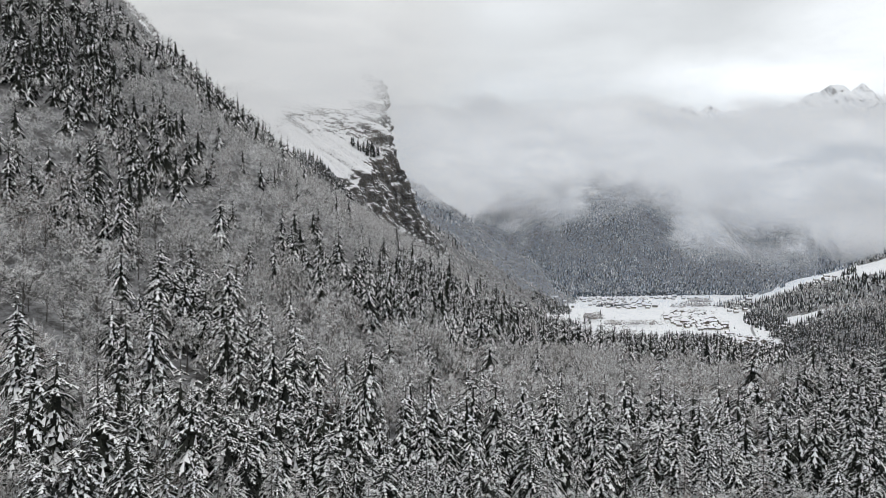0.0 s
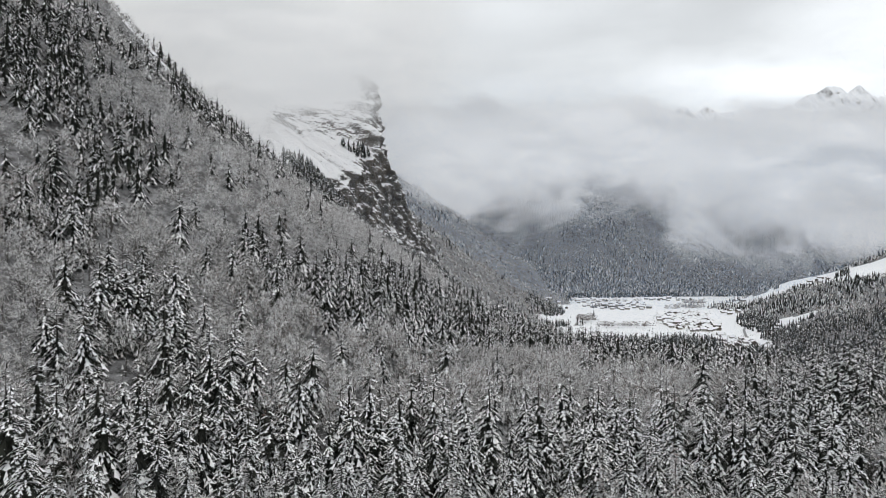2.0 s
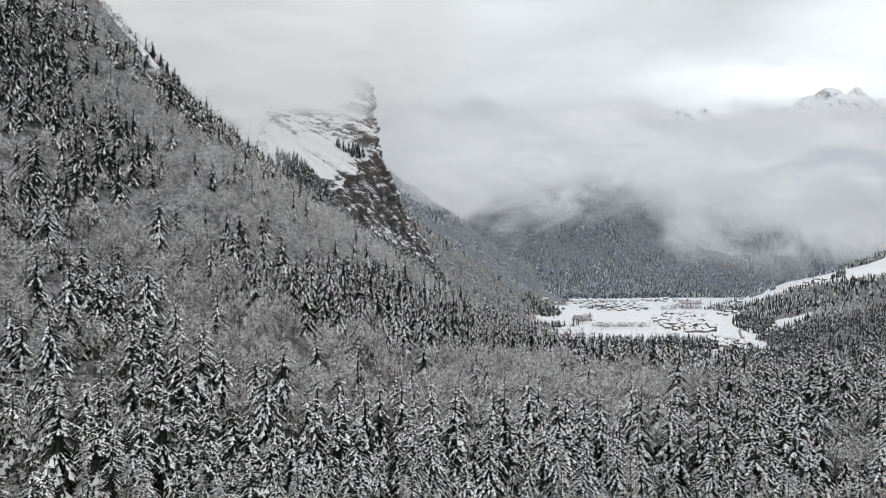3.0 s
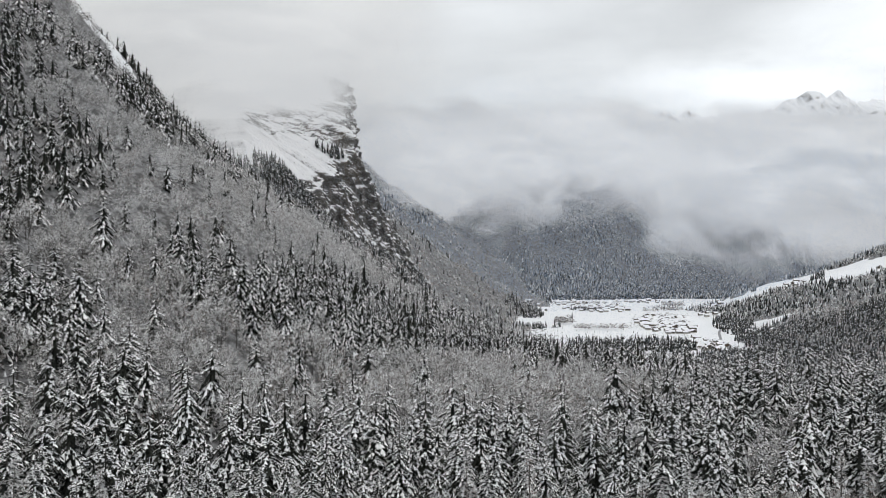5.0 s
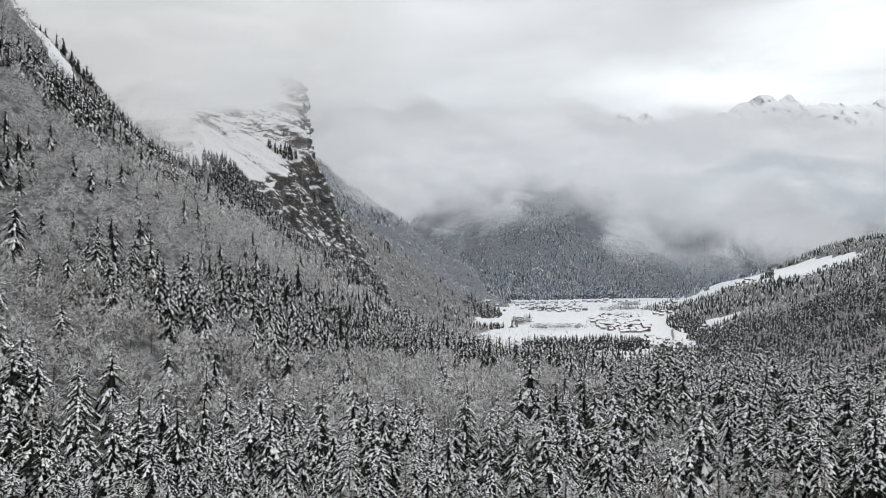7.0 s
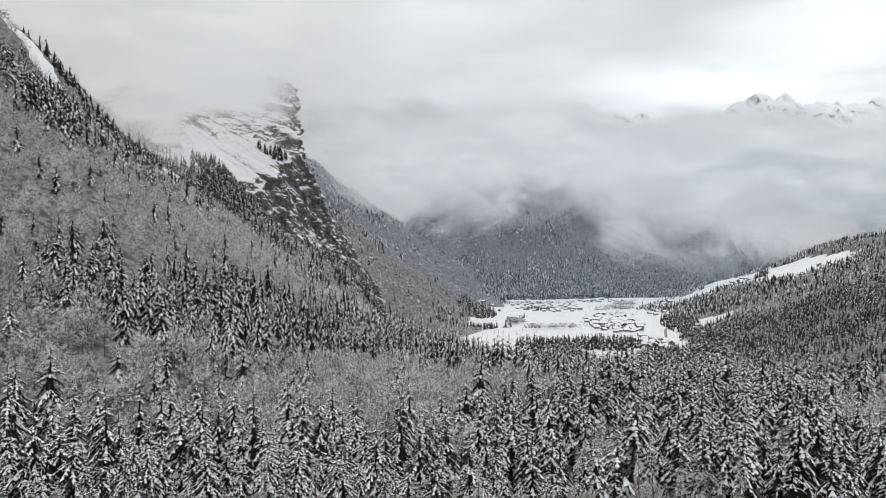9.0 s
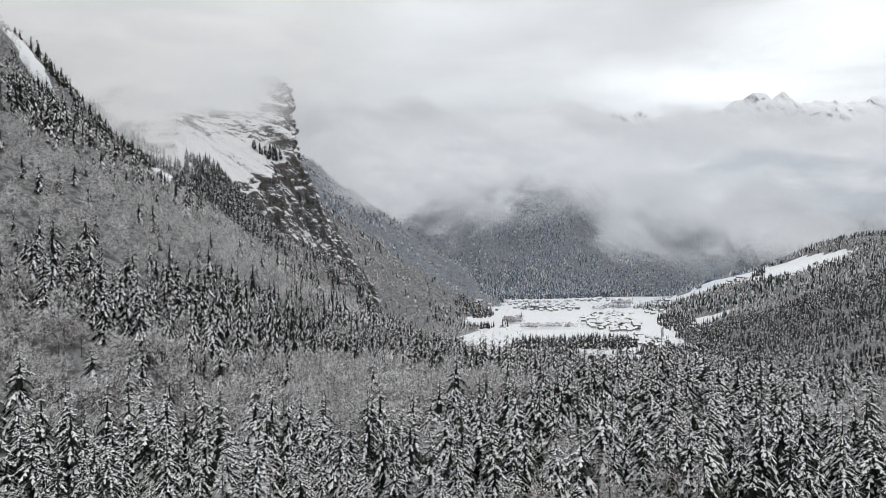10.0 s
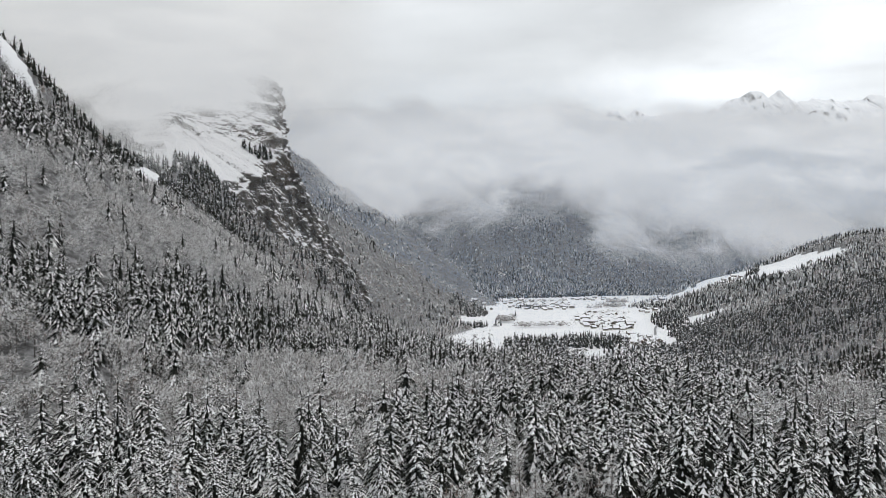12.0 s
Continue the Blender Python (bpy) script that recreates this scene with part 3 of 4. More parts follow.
SPRUCE_LABEL = "tall dark spruce with drooping boughs heavy with fresh snow"
BARE_LABEL = "leafless deciduous tree with frosted grey-brown twigs"
LARCH_LABEL = "bare slender larch with frosted fine branches"
SPRUCE_PARTS = ((BARK, "trunk"), (NEEDLE, "crown"), (SNOW, "snow"))
BARE_PARTS = ((0, "trunk"), (1, "crown"), (2, "frost"))

# spruces that stand out: place and height
MARKED_NEAR = [(-49, 87, 23), (-48, 91, 23), (-47, 93, 23), (-42, 96, 23), (-38, 97, 23), (-36, 101, 23), (-62, 103, 23), (-67, 115, 23), (26, 118, 23), (-58, 119, 23), (-66, 121, 23), (145, 121, 23), (174, 122, 23), (-44, 124, 23), (-38, 125, 23), (151, 126, 23), (165, 127, 23), (-42, 129, 23), (16, 129, 23), (-21, 131, 23), (162, 132, 23), (44, 134, 23), (136, 134, 23), (49, 134, 23), (-62, 135, 23), (82, 135, 23), (177, 135, 23), (187, 135, 23), (147, 137, 23), (107, 137, 23)]
MARKED_BENCH = [(129, 138, 23), (-55, 139, 23), (32, 139, 23), (-11, 140, 23), (95, 140, 23), (21, 141, 23), (-33, 142, 23), (5, 142, 23), (43, 142, 23), (17, 144, 23), (179, 147, 23), (186, 147, 23), (37, 148, 23), (-31, 149, 23), (133, 149, 23), (-50, 152, 23), (-22, 153, 23), (66, 154, 23), (48, 155, 23), (101, 156, 23), (15, 157, 23), (90, 157, 23), (-71, 159, 23), (80, 159, 23), (95, 161, 23), (139, 161, 23), (149, 161, 23), (87, 162, 23), (-76, 163, 23), (45, 163, 23)]
MARKED_SLOPE = [(59, 163, 23), (77, 166, 23), (-9, 166, 23), (95, 167, 23), (35, 170, 23), (-41, 171, 23), (129, 171, 23), (-36, 173, 23), (13, 173, 23), (53, 173, 23), (-31, 174, 23), (70, 174, 23), (115, 174, 23), (-8, 175, 23), (107, 175, 23), (58, 177, 23), (122, 178, 23), (20, 178, 23), (-25, 182, 23), (125, 184, 23), (144, 185, 23), (-19, 187, 23), (85, 187, 23), (10, 189, 23), (-72, 190, 23), (-69, 190, 23), (120, 195, 23), (-89, 196, 23), (117, 213, 19), (137, 213, 19)]
MARKED_HIGH = [(185, 215, 19), (-3, 217, 19), (-71, 220, 19), (8, 220, 19), (37, 223, 19), (-102, 225, 19), (34, 225, 19), (-17, 226, 19), (-125, 228, 19), (-100, 228, 19), (-109, 229, 19), (13, 229, 19), (-8, 232, 19), (-124, 234, 19), (-5, 235, 19), (-142, 237, 19), (-120, 238, 19), (-109, 251, 19), (-140, 252, 19), (-70, 256, 19), (3, 259, 19), (-62, 260, 19), (-57, 261, 19), (-127, 261, 19), (230, 264, 19), (139, 266, 19), (218, 266, 19), (-51, 268, 19), (6, 269, 19), (36, 270, 19)]
MARKED_TOP = [(-45, 272, 19), (216, 273, 19), (16, 276, 19), (119, 278, 19), (-60, 281, 19), (72, 285, 19), (-125, 286, 19), (115, 295, 19), (26, 299, 19), (-63, 301, 19), (102, 303, 19), (18, 312, 19), (80, 314, 19), (-59, 322, 17), (-34, 329, 17), (-22, 329, 17), (86, 329, 17), (-124, 338, 17), (13, 346, 17), (-42, 367, 17), (-23, 371, 17), (-58, 386, 17), (-70, 428, 17), (-132, 438, 17)]
MARKED = MARKED_NEAR + MARKED_BENCH + MARKED_SLOPE + MARKED_HIGH + MARKED_TOP


def clear_of(x, y, marks, gap):
    """True for places that keep their distance from the marked trees."""
    m = np.array([p[:2] for p in marks])
    return np.array([np.min(np.hypot(m[:, 0] - a, m[:, 1] - b)) > gap for a, b in zip(x, y)], bool)


NEAR = 148
near_marks = [p for p in MARKED if math.hypot(p[0] - 45, p[1]) < NEAR]
px, py, pz, prng = scatter(50, NEAR, 5.6, 101)
keep = clear_of(px, py, MARKED, 3.6)
px, py, pz = px[keep], py[keep], pz[keep]
kind_draw = prng.rand(len(px))
is_spruce = kind_draw < spruce_share(px, py)
near_spruces = [prototype("spruce", spruce(200 + k, 25, w, wh, ar, 4, 1.0, sn), SPRUCE_MATS, SPRUCE_PARTS, SPRUCE_LABEL, "spruce", "spruces of the near wood")
                for k, (w, wh, ar, sn) in enumerate(((6.2, 20, 11, 0.92), (5.4, 21, 10, 0.82), (6.7, 19, 12, 0.88), (4.9, 21, 10, 0.95), (5.8, 20, 11, 0.76)))]
sel = np.flatnonzero(is_spruce)
mx, my = np.array([p[0] for p in near_marks], float), np.array([p[1] for p in near_marks], float)
msize = np.array([p[2] for p in near_marks]) / 25
stand(near_spruces, np.concatenate([mx, px[sel]]), np.concatenate([my, py[sel]]), np.concatenate([height(mx, my), pz[sel]]),
      np.concatenate([msize * 1.05, prng.uniform(0.5, 0.95, len(sel))]), prng)
is_larch = ~is_spruce & (kind_draw > 0.9)
larches = [prototype("larch", larch(300 + k, 22, 3.2, 28, 7), BARE_MATS, BARE_PARTS, LARCH_LABEL, "larch", "larches of the near wood") for k in range(2)]
sel = np.flatnonzero(is_larch)
stand(larches, px[sel], py[sel], pz[sel], prng.uniform(0.75, 1.1, len(sel)), prng)
near_bare = [prototype("bare_tree", bare_tree(400 + k, 15, 5.6, 18, 6, 10, 1.4, (0.62, 0.74, 0.84, 0.68)[k]), BARE_MATS, BARE_PARTS, BARE_LABEL, "tree", "bare trees of the near wood") for k in range(4)]
sel = np.flatnonzero(~is_spruce & ~is_larch)
sel = sel[prng.rand(len(sel)) < 0.7]
stand(near_bare, px[sel], py[sel], pz[sel], prng.uniform(0.6, 1.1, len(sel)), prng)


def wood(tag, y0, y1, spacing, seed, spruces, bares, lo=0.6, hi=1.1, tall=24.0):
    x, y, z, rng = scatter(y0, y1, spacing, seed)
    here = [p for p in MARKED if y0 <= math.hypot(p[0] - 45, p[1]) < y1]
    if here:
        keep = clear_of(x, y, here, 3.5)
        x, y, z = x[keep], y[keep], z[keep]
    pick = rng.rand(len(x)) < spruce_share(x, y)
    size = rng.uniform(lo, hi, len(x))
    thin = pick | (rng.rand(len(x)) < (1.0 if y1 > 800 else 0.85 if y0 > 250 else 0.66))
    x, y, z, pick, size = x[thin], y[thin], z[thin], pick[thin], size[thin]
    size = np.where(pick, size, size * 1.06 if y1 < 800 else size)
    sx, sy, sz, ss = x[pick], y[pick], z[pick], size[pick]
    if here:
        hx, hy = np.array([p[0] for p in here], float), np.array([p[1] for p in here], float)
        sx, sy, sz = np.concatenate([sx, hx]), np.concatenate([sy, hy]), np.concatenate([sz, height(hx, hy)])
        ss = np.concatenate([ss, np.array([p[2] for p in here]) / tall])
    plant("spruce_wood", spruces, SPRUCE_MATS, sx, sy, sz, ss, rng, "snow-dusted spruce wood " + tag, "forest")
    plant("bare_wood", bares, BARE_MATS, x[~pick], y[~pick], z[~pick], size[~pick], rng, "frosted leafless wood " + tag, "forest")


mid_spruces = [spruce(500 + k, 24, w, 13, 9, 3, 1.15, sn, 3, 0.34, 5, 6).arrays() for k, (w, sn) in enumerate(((6.0, 0.82), (5.3, 0.7), (6.5, 0.76), (4.8, 0.86), (5.6, 0.62)))]
mid_bares = [bare_tree(520 + k, 14, 5.6, 16, 5, 8, 1.6, (0.62, 0.74, 0.84, 0.68)[k]).arrays() for k in range(4)]
wood("on the lower slope", NEAR, 300, 6.0, 111, mid_spruces, mid_bares, 0.6, 1.1)
far_spruces = [spruce(540 + k, 24, w, 8, 6, 2, 1.35, sn, 0, 0.4, 4, 5).arrays() for k, (w, sn) in enumerate(((6.0, 0.84), (5.3, 0.7), (6.5, 0.78), (4.9, 0.9)))]
slope_bares = [bare_tree(550 + k, 13, 5.6, 13, 4, 5, 2.0, (0.62, 0.74, 0.84, 0.68)[k], False).arrays() for k in range(4)]
wood("on the steep mountainside", 300, 450, 6.2, 121, far_spruces, slope_bares, 0.5, 0.9)
high_spruces = [spruce(545 + k, 24, w, 6, 5, 1, 1.7, sn, 0, 0.45, 4, 5).arrays() for k, (w, sn) in enumerate(((6.0, 0.85), (5.4, 0.75), (6.6, 0.8)))]
far_bares = [bare_tree(560 + k, 13, 5.6, 10, 3, 3, 2.7, (0.62, 0.74, 0.84, 0.68)[k], False).arrays() for k in range(4)]
wood("high on the mountainside", 450, 740, 7.2, 125, high_spruces, far_bares, 0.5, 0.95)
tiny_spruces = [spruce(580 + k, 24, w, 2, 4, 1, 2.4, sn, 0, 0.62, 3, 4).arrays() for k, (w, sn) in enumerate(((6.4, 0.55), (5.8, 0.42), (6.8, 0.65)))]
tiny_bares = [flake_tree(590 + k, 12, 5.4, 20, 2.4, (0.26, 0.38, 0.48)[k]).arrays() for k in range(3)]
wood("across the valley sides", 740, 1750, 8.2, 131, tiny_spruces, tiny_bares, 0.5, 0.85)
speck_spruces = [speck_spruce(600 + k, 24, 4.2).arrays() for k in range(4)]
speck_bares = [flake_tree(610 + k, 11, 7.0, 6, 5.5, (0.42, 0.55, 0.66)[k]).arrays() for k in range(3)]
wood("on the far mountain", 1750, 4500, 12.5, 141, speck_spruces, speck_bares, 0.5, 0.85)


# ---- cloud and mist ----
def mist_nodes(n, seed, size, low, high, wander, thick, tilt, fade, dark, pale, notch):
    """A thin drift of cloud that daylight passes through; densest between its soft borders."""
    tc = n.add("ShaderNodeTexCoord")
    u, w, v = n.xyz(tc.outputs["Generated"])
    p = n.vmath("ADD", n.position(), (seed * 731.0, seed * 137.0, seed * 389.0))
    p = n.vmath("MULTIPLY", p, (1.0, 1.0, 1.15))
    big = n.math("SUBTRACT", n.noise(p, 1.0 / size, 7, 0.56, 0.7), 0.5)
    vv = n.math("ADD", n.math("ADD", v, n.math("MULTIPLY", u, tilt)), n.math("MULTIPLY", big, wander))
    for u0, half, deep in notch:
        g = n.math("DIVIDE", n.math("SUBTRACT", u, u0), half)
        vv = n.math("SUBTRACT", vv, n.math("MULTIPLY", n.math("EXPONENT", n.math("MULTIPLY", n.math("MULTIPLY", g, g), -1.0)), deep))
    a = n.math("MULTIPLY", n.step(vv, low[0], low[1]), n.math("SUBTRACT", 1.0, n.step(vv, high[0], high[1])))
    ends = n.math("MULTIPLY", n.step(u, 0.0, fade[0]), n.math("SUBTRACT", 1.0, n.step(u, 1.0 - fade[1], 1.0)))
    rims = n.math("MULTIPLY", n.step(v, 0.0, 0.12), n.math("SUBTRACT", 1.0, n.step(v, 0.88, 1.0)))
    a = n.math("MULTIPLY", n.math("MULTIPLY", a, n.math("MULTIPLY", ends, rims)), thick, clamp=True)
    d = n.add("ShaderNodeBsdfDiffuse")
    t = n.add("ShaderNodeBsdfTranslucent")
    # the cloud's light and shade, put into its colour as broad noise
    tone = n.step(n.noise(n.vmath("MULTIPLY", p, (0.6, 0.6, 1.4)), 1.6 / size, 3, 0.45, 0.4), 0.25, 0.75)
    for k in (d, t):
        n.put(k.inputs["Color"], n.mix(tone, dark, pale))
    both = n.add("ShaderNodeMixShader")
    both.inputs[0].default_value = 0.25
    n.link(d.outputs[0], both.inputs[1])
    n.link(t.outputs[0], both.inputs[2])
    clear = n.add("ShaderNodeBsdfTransparent")
    grain = n.add("ShaderNodeTexWhiteNoise")
    n.put(grain.inputs["Vector"], n.vmath("MULTIPLY", p, (3.7, 3.7, 3.7)))
    mix = n.add("ShaderNodeMixShader")
    n.put(mix.inputs[0], n.math("GREATER_THAN", a, grain.outputs["Value"]))
    n.link(clear.outputs[0], mix.inputs[1])
    n.link(both.outputs[0], mix.inputs[2])
    return mix.outputs[0]


def drift(x0, x1, y, z0, z1, seed, size, low=(0.1, 0.5), high=(0.8, 1.1), wander=0.6, thick=1.0, tilt=0.0, fade=(0.15, 0.15), bulge=60.0, skew=0.0, lean=0.0, label="pale grey cloud drifting in the valley",
          dark=(0.70, 0.71, 0.73), pale=(0.93, 0.93, 0.935), notch=()):
    """One drift of cloud, or one tinted haze sheet, gently bellied."""
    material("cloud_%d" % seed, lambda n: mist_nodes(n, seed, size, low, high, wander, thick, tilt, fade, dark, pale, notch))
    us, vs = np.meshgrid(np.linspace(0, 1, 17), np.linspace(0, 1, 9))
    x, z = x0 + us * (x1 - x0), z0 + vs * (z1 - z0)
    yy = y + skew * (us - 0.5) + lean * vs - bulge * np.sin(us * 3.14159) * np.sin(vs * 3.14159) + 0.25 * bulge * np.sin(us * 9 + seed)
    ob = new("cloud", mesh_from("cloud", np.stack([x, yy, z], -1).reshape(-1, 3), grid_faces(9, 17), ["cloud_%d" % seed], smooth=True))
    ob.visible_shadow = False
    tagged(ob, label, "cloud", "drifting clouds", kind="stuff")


# round the crag and over the wooded side
NEAR_CLOUD = dict(dark=(0.86, 0.865, 0.875), pale=(0.97, 0.97, 0.97))
drift(-1000, 140, 930, 260, 950, 1, 170, (0.02, 0.24), (3, 4), 0.5, 1.0, 0.0, (0.02, 0.24), 10, 100, 420, notch=((0.9, 0.12, 0.2), (0.55, 0.08, 0.05)), **NEAR_CLOUD)
drift(-560, 120, 1080, 330, 900, 2, 110, (0.06, 0.46), (3, 4), 0.75, 0.6, -0.1, (0.05, 0.4), 10, 160, 300, **NEAR_CLOUD)
drift(-520, 120, 1330, 380, 900, 7, 160, (0.05, 0.35), (3, 4), 0.5, 0.9, 0.0, (0.05, 0.4), 10, 100, 300, **NEAR_CLOUD)
# the bank before the far mountain
drift(-300, 3000, 2700, 60, 900, 3, 420, (0.16, 0.44), (0.70, 1.0), 0.8, 1.0, 0.02, (0.1, 0.05), 20, 0, 560, notch=((0.3, 0.06, 0.3), (0.62, 0.14, -0.08)), dark=(0.8, 0.81, 0.825), pale=(0.96, 0.96, 0.965))
drift(-250, 1150, 2500, 130, 620, 4, 150, (0.2, 0.7), (0.9, 1.2), 1.35, 0.9, -0.25, (0.2, 0.3), 20, 0, 300, **NEAR_CLOUD)
drift(900, 2700, 2560, 150, 640, 8, 260, (0.22, 0.5), (0.8, 1.1), 0.9, 0.9, 0.0, (0.25, 0.1), 20, 0, 300, dark=(0.64, 0.66, 0.69), pale=(0.96, 0.96, 0.965), notch=((0.38, 0.08, 0.3),))
drift(-800, 4200, 3250, 230, 1075, 5, 700, (0.14, 0.45), (0.76, 0.98), 0.55, 1.15, 0.05, (0.06, 0.03), 20, 0, 500)
# added see-through sheets across the valley; their tint stands in for distance haze
drift(-1200, 3000, 2250, -40, 900, 6, 900, (-1, -0.5), (0.5, 1.0), 0.5, 0.13, 0.0, (0.1, 0.05), 20, 0, 300, "thin bluish sheet tinted to stand in for distance haze across the valley", (0.36, 0.5, 0.72), (0.42, 0.55, 0.76))
drift(-900, 1900, 850, -60, 620, 9, 500, (-1, -0.5), (0.55, 1.0), 0.3, 0.05, 0.0, (0.15, 0.05), 10, 0, 120, "thin pale sheet tinted to stand in for haze before the valley", (0.5, 0.58, 0.68), (0.6, 0.66, 0.74))


# ---- village ----
def wood_wall_nodes(n):
    p = n.position()
    f = n.noise(p, 0.06, 2)
    g = n.noise(n.vmath("MULTIPLY", p, (1, 1, 8)), 0.8, 3)
    return plain(n, n.mix(g, n.mix(n.step(f, 0.4, 0.6), (0.055, 0.04, 0.03), (0.13, 0.09, 0.06)), (0.09, 0.075, 0.06)), 0.85)


def plaster_nodes(n):
    p = n.position()
    return plain(n, n.mix(n.noise(p, 0.3, 3), (0.42, 0.4, 0.36), (0.6, 0.58, 0.54)), 0.85)


def glass_nodes(n):
    return plain(n, (0.03, 0.035, 0.04), 0.2)


material("dark_wood", wood_wall_nodes)
material("plaster", plaster_nodes)
material("window_glass", glass_nodes)


def box(bm, x0, x1, y0, y1, z0, z1):
    vs = [bm.verts.new((x, y, z)) for z in (z0, z1) for y in (y0, y1) for x in (x0, x1)]
    for q in ((0, 1, 3, 2), (4, 6, 7, 5), (0, 4, 5, 1), (2, 3, 7, 6), (0, 2, 6, 4), (1, 5, 7, 3)):
        bm.faces.new([vs[i] for i in q])


def part(name, bm, mat, parent, label=""):
    bmesh.ops.recalc_face_normals(bm, faces=bm.faces)
    me = bpy.data.meshes.new(name)
    bm.to_mesh(me)
    bm.free()
    me.materials.append(MATS[mat])
    ob = new(name, me)
    ob.parent = parent
    return tagged(ob, label)


def gable(bm, w, l, eave, ridge, over, thick, lift=0.0):
    """A pitched slab roof, ridge along y."""
    hw, hl = w / 2 + over, l / 2 + over
    slope = (ridge - eave) / (w / 2)
    low = eave - over * slope
    prof = [(-hw, low), (0, ridge), (hw, low), (hw, low + thick), (0, ridge + thick), (-hw, low + thick)]
    a = [bm.verts.new((x, -hl, z + lift)) for x, z in prof]
    b = [bm.verts.new((x, hl, z + lift)) for x, z in prof]
    for i in range(6):
        j = (i + 1) % 6
        bm.faces.new((a[i], a[j], b[j], b[i]))
    for s, r in ((a, 1), (b, -1)):
        bm.faces.new((s[0], s[1], s[4], s[5]))
        bm.faces.new((s[1], s[2], s[3], s[4]))


def chalet(w, l, stone, eave, ridge, label):
    house = hold("chalet", 0, 0, -900, label, "house", "chalets of the village")
    bm = bmesh.new()
    box(bm, -w / 2, w / 2, -l / 2, l / 2, -1.5, stone)
    part("base", bm, "plaster", house, "pale plastered ground floor")
    bm = bmesh.new()
    ring = [(-w / 2, stone), (w / 2, stone), (w / 2, eave), (0, ridge), (-w / 2, eave)]
    a = [bm.verts.new((x, -l / 2 - 0.05, z)) for x, z in ring]
    b = [bm.verts.new((x, l / 2 + 0.05, z)) for x, z in ring]
    bm.faces.new(a)
    bm.faces.new(b)
    for i in range(5):
        bm.faces.new((a[i], a[(i + 1) % 5], b[(i + 1) % 5], b[i]))
    part("wall", bm, "dark_wood", house, "dark timber upper walls")
    bm = bmesh.new()
    gable(bm, w, l, eave, ridge, 1.1, 0.25, 0.02)
    part("roof", bm, "dark_wood", house)
    bm = bmesh.new()
    gable(bm, w, l, eave, ridge, 1.0, 0.5, 0.3)
    part("roof_snow", bm, "snow", house, "thick white snow")
    bm = bmesh.new()
    box(bm, w * 0.18, w * 0.18 + 0.9, 0.5, 1.4, eave, ridge + 1.4)
    part("chimney", bm, "plaster", house)
    for k in range(3):
        bm = bmesh.new()
        cx = (k - 1) * w * 0.28
        box(bm, cx - 0.6, cx + 0.6, -l / 2 - 0.12, -l / 2 - 0.03, stone + 0.7, stone + 2.0)
        part("window", bm, "window_glass", house)
    return house


def build_village():
    rng = np.random.RandomState(77)
    kinds = [chalet(11, 13, 2.6, 5.4, 8.6, "dark timber chalet with a thick snow roof"), chalet(9, 11, 2.4, 4.8, 7.6, "small timber chalet with a snowy roof"),
             chalet(14, 17, 3.0, 7.4, 11.2, "large timber chalet under deep snow")]
    spots = []

    def settle(cx, cy, rx, ry, count, turn=0.0, gap=17.0):
        tries = 0
        while count and tries < 4000:
            tries += 1
            a, r = rng.uniform(0, 6.283), math.sqrt(rng.rand())
            dx, dy = rx * r * math.cos(a), ry * r * math.sin(a)
            c, s = math.cos(radians(turn)), math.sin(radians(turn))
            x, y = cx + dx * c - dy * s, cy + dx * s + dy * c
            if all(math.hypot(x - q[0], (y - q[1]) * 0.6) > gap for q in spots):
                spots.append((x, y))
                count -= 1

    settle(668, 1880, 72, 250, 104, -12, 12.5)
    settle(612, 1470, 40, 120, 28, -10, 13)
    settle(600, 2450, 125, 220, 60, 0, 17)
    settle(880, 2690, 100, 60, 14, 0, 22)
    settle(868, 2090, 24, 50, 4, 0, 22)
    settle(960, 2300, 50, 60, 5, 0, 26)
    settle(1150, 2180, 45, 60, 9, 0, 22)
    settle(1290, 1900, 30, 60, 5, 0, 24)
    settle(770, 1560, 40, 90, 6, -20, 24)
    settle(400, 2250, 70, 120, 5, 0, 30)
    for x, y in spots:
        p = kinds[rng.choice(3, p=(0.5, 0.32, 0.18))]
        copy_thing(p, pose(x, y, float(height(x, y)), 0, 0, rng.choice([-15, 70, 75, 85, 95]) + rng.normal(0, 9)))
    for p in kinds:
        for o in (*p.children_recursive, p):
            bpy.data.objects.remove(o)


build_village()


# ---- copses on the valley floor ----
def copse(name, cx, cy, rx, ry, turn, count, seed, spruces, lo, hi, label):
    rng = np.random.RandomState(seed)
    a, r = rng.uniform(0, 6.283, count), np.sqrt(rng.rand(count))
    dx, dy = rx * r * np.cos(a), ry * r * np.sin(a)
    c, s = math.cos(radians(turn)), math.sin(radians(turn))
    x, y = cx + dx * c - dy * s, cy + dx * s + dy * c
    kinds, mats = (tiny_spruces, SPRUCE_MATS) if spruces else (tiny_bares, BARE_MATS)
    plant(name, kinds, mats, x, y, height(x, y), rng.uniform(lo, hi, count), rng, label, "trees")


DARK = "dark spruce copse beside snowy meadows"
PALE = "leafless copse among snowy meadows"
copse("copse", 380, 1405, 70, 42, -8, 120, 1, True, 0.8, 1.15, DARK)
copse("copse", 500, 1395, 66, 50, -5, 150, 2, True, 0.85, 1.25, DARK)
copse("copse", 402, 1890, 24, 30, 0, 60, 3, False, 1.0, 1.4, PALE)
copse("hedge", 470, 1752, 74, 14, 4, 70, 4, False, 0.8, 1.2, PALE)
copse("copse", 485, 1150, 60, 26, 0, 90, 5, True, 0.7, 1.05, DARK)
copse("copse", 300, 1760, 40, 14, 30, 45, 6, True, 0.6, 1.0, DARK)
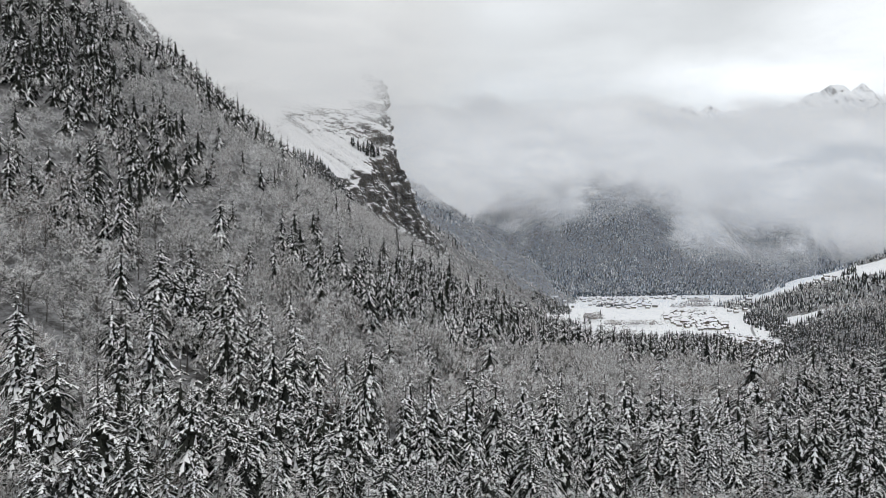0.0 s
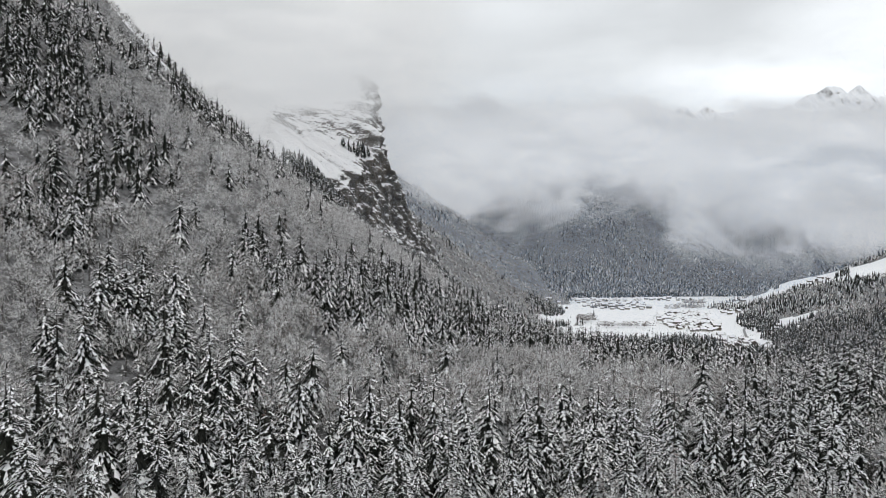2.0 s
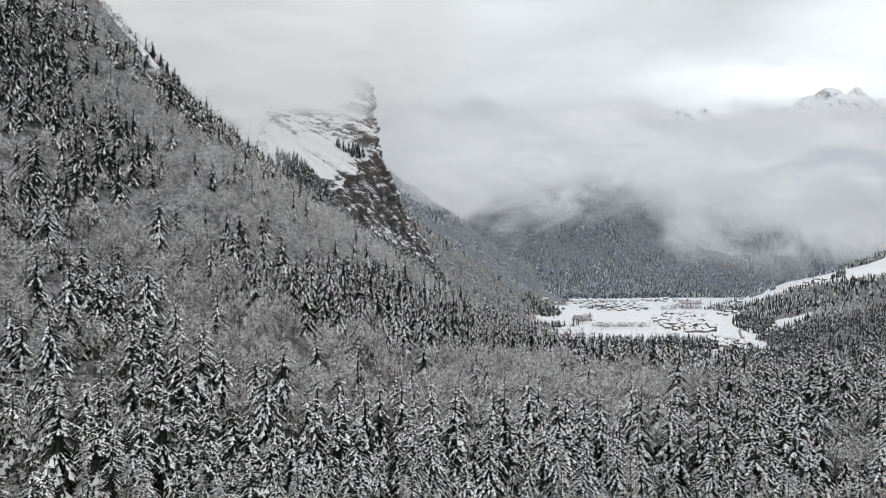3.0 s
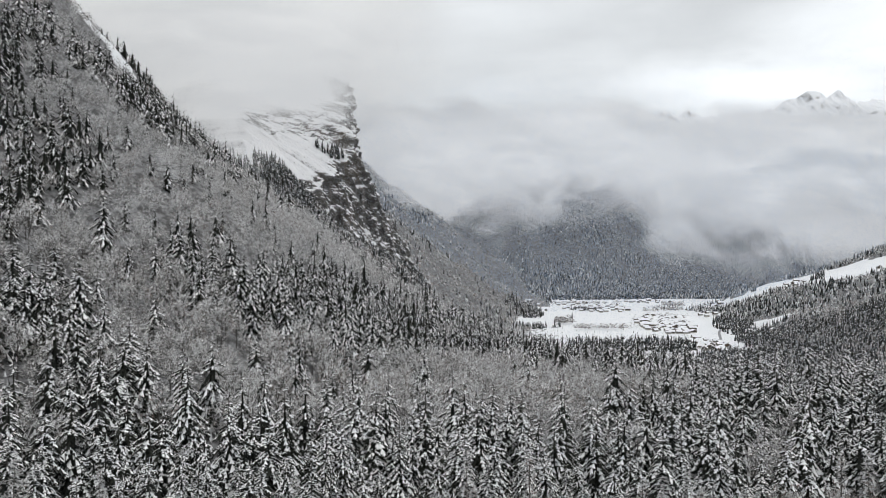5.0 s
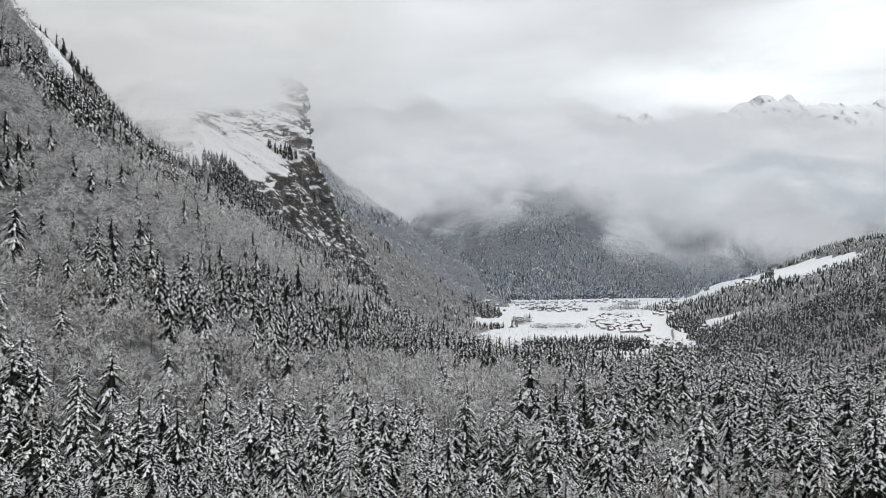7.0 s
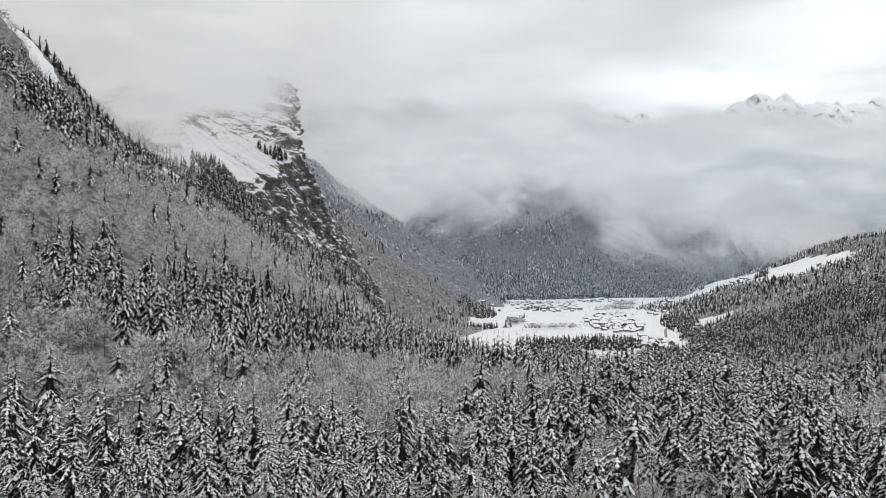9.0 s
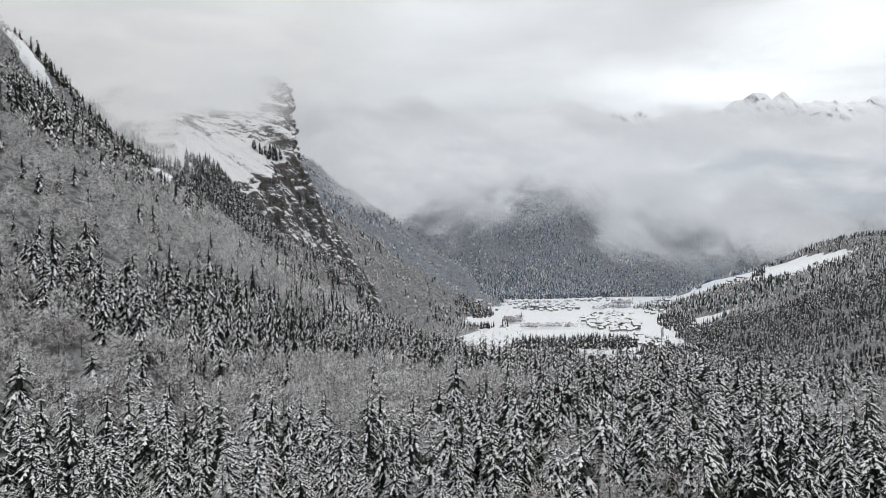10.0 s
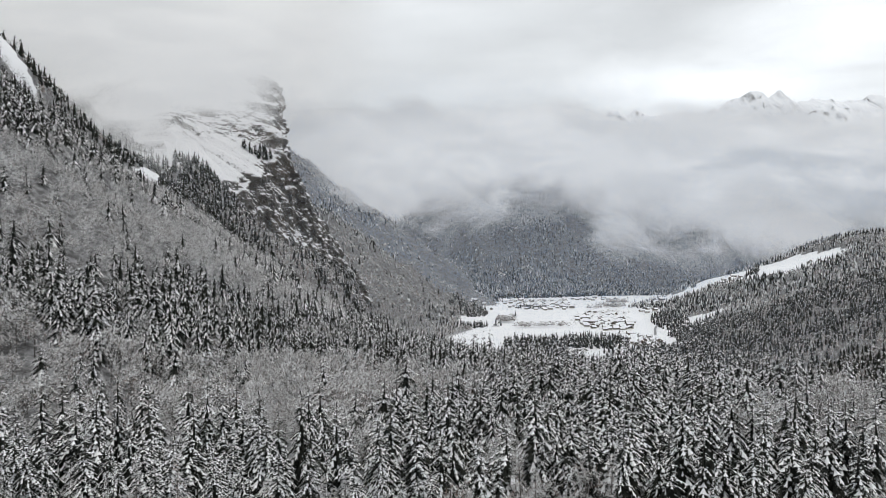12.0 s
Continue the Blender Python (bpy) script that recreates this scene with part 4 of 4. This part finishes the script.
copse("copse", 800, 1760, 40, 190, -14, 200, 13, True, 0.7, 1.0, DARK)
copse("copse", 640, 1260, 70, 50, 20, 130, 14, True, 0.7, 1.0, DARK)
copse("hedge", 560, 2560, 190, 12, 3, 70, 7, False, 0.8, 1.2, PALE)
copse("hedge", 800, 2280, 80, 30, 20, 50, 8, False, 0.8, 1.2, PALE)
copse("copse", 900, 2480, 40, 40, 0, 60, 15, False, 1.0, 1.4, PALE)
copse("hedge", 760, 2080, 50, 60, 30, 24, 16, False, 0.6, 1.0, PALE)
copse("hedge", 660, 1900, 80, 260, -12, 60, 17, False, 0.35, 0.7, PALE)
copse("copse", 560, 2330, 60, 40, 0, 40, 18, True, 0.5, 0.8, DARK)
copse("copse", 660, 2860, 360, 40, 5, 260, 9, True, 0.7, 1.1, DARK)
copse("copse", 400, 1330, 26, 30, 0, 40, 10, True, 0.7, 1.1, DARK)
copse("copse", 330, 2150, 60, 120, 0, 110, 11, True, 0.7, 1.1, DARK)
copse("copse", 1180, 2060, 18, 90, -30, 30, 12, True, 0.7, 1.0, DARK)


def crag_copse(u0, u1, z0, z1, count, seed):
    """Spruces that cling to the snowy shelf of the crag."""
    rng = np.random.RandomState(seed)
    u, z = rng.uniform(u0, u1, count), rng.uniform(z0, z1, count)
    top = np.interp(u, [-330, -200, -85, -20, 0, 40, 60, 105, 140], [230, 270, 300, 290, 285, 286, 298, 335, 352])
    off = 0.16 * (z - 90) + 0.95 * np.maximum(z - top, 0) - 2
    p = np.array([-132.0, 1100.0]) + u[:, None] * FACE + off[:, None] * INTO
    plant("copse", tiny_spruces, SPRUCE_MATS, p[:, 0], p[:, 1], z - 3, rng.uniform(0.55, 0.95, count), rng, "dark spruces on the snowy shelf of the crag", "trees")


crag_copse(-80, 8, 300, 335, 60, 21)
crag_copse(100, 132, 350, 374, 26, 23)


# ---- the ploughed road through the village ----
def build_road():
    """A cleared lane, grey with salt and slush."""
    way = [(980, 2330), (915, 2180), (880, 2060), (868, 1960), (842, 1880), (790, 1800), (735, 1690), (690, 1570), (640, 1440), (600, 1330)]
    ys = np.linspace(2330, 1330, 160)
    xs = np.interp(ys, [p[1] for p in way][::-1], [p[0] for p in way][::-1])
    xs = np.convolve(np.pad(xs, 5, mode="edge"), np.ones(11) / 11, mode="valid")
    verts = np.concatenate([np.stack([xs + k, ys, height(xs + k, ys) + 0.5], -1)[:, None] for k in (-3.2, 0.0, 3.2)], 1).reshape(-1, 3)
    material("slush", lambda n: plain(n, n.mix(n.noise(n.position(), 0.25, 4), (0.12, 0.12, 0.125), (0.3, 0.3, 0.31)), 0.6))
    tagged(new("road", mesh_from("road", verts, grid_faces(len(ys), 3), ["slush"], smooth=True)), "ploughed grey village road between snowy fields", "road", kind="structure")


build_road()
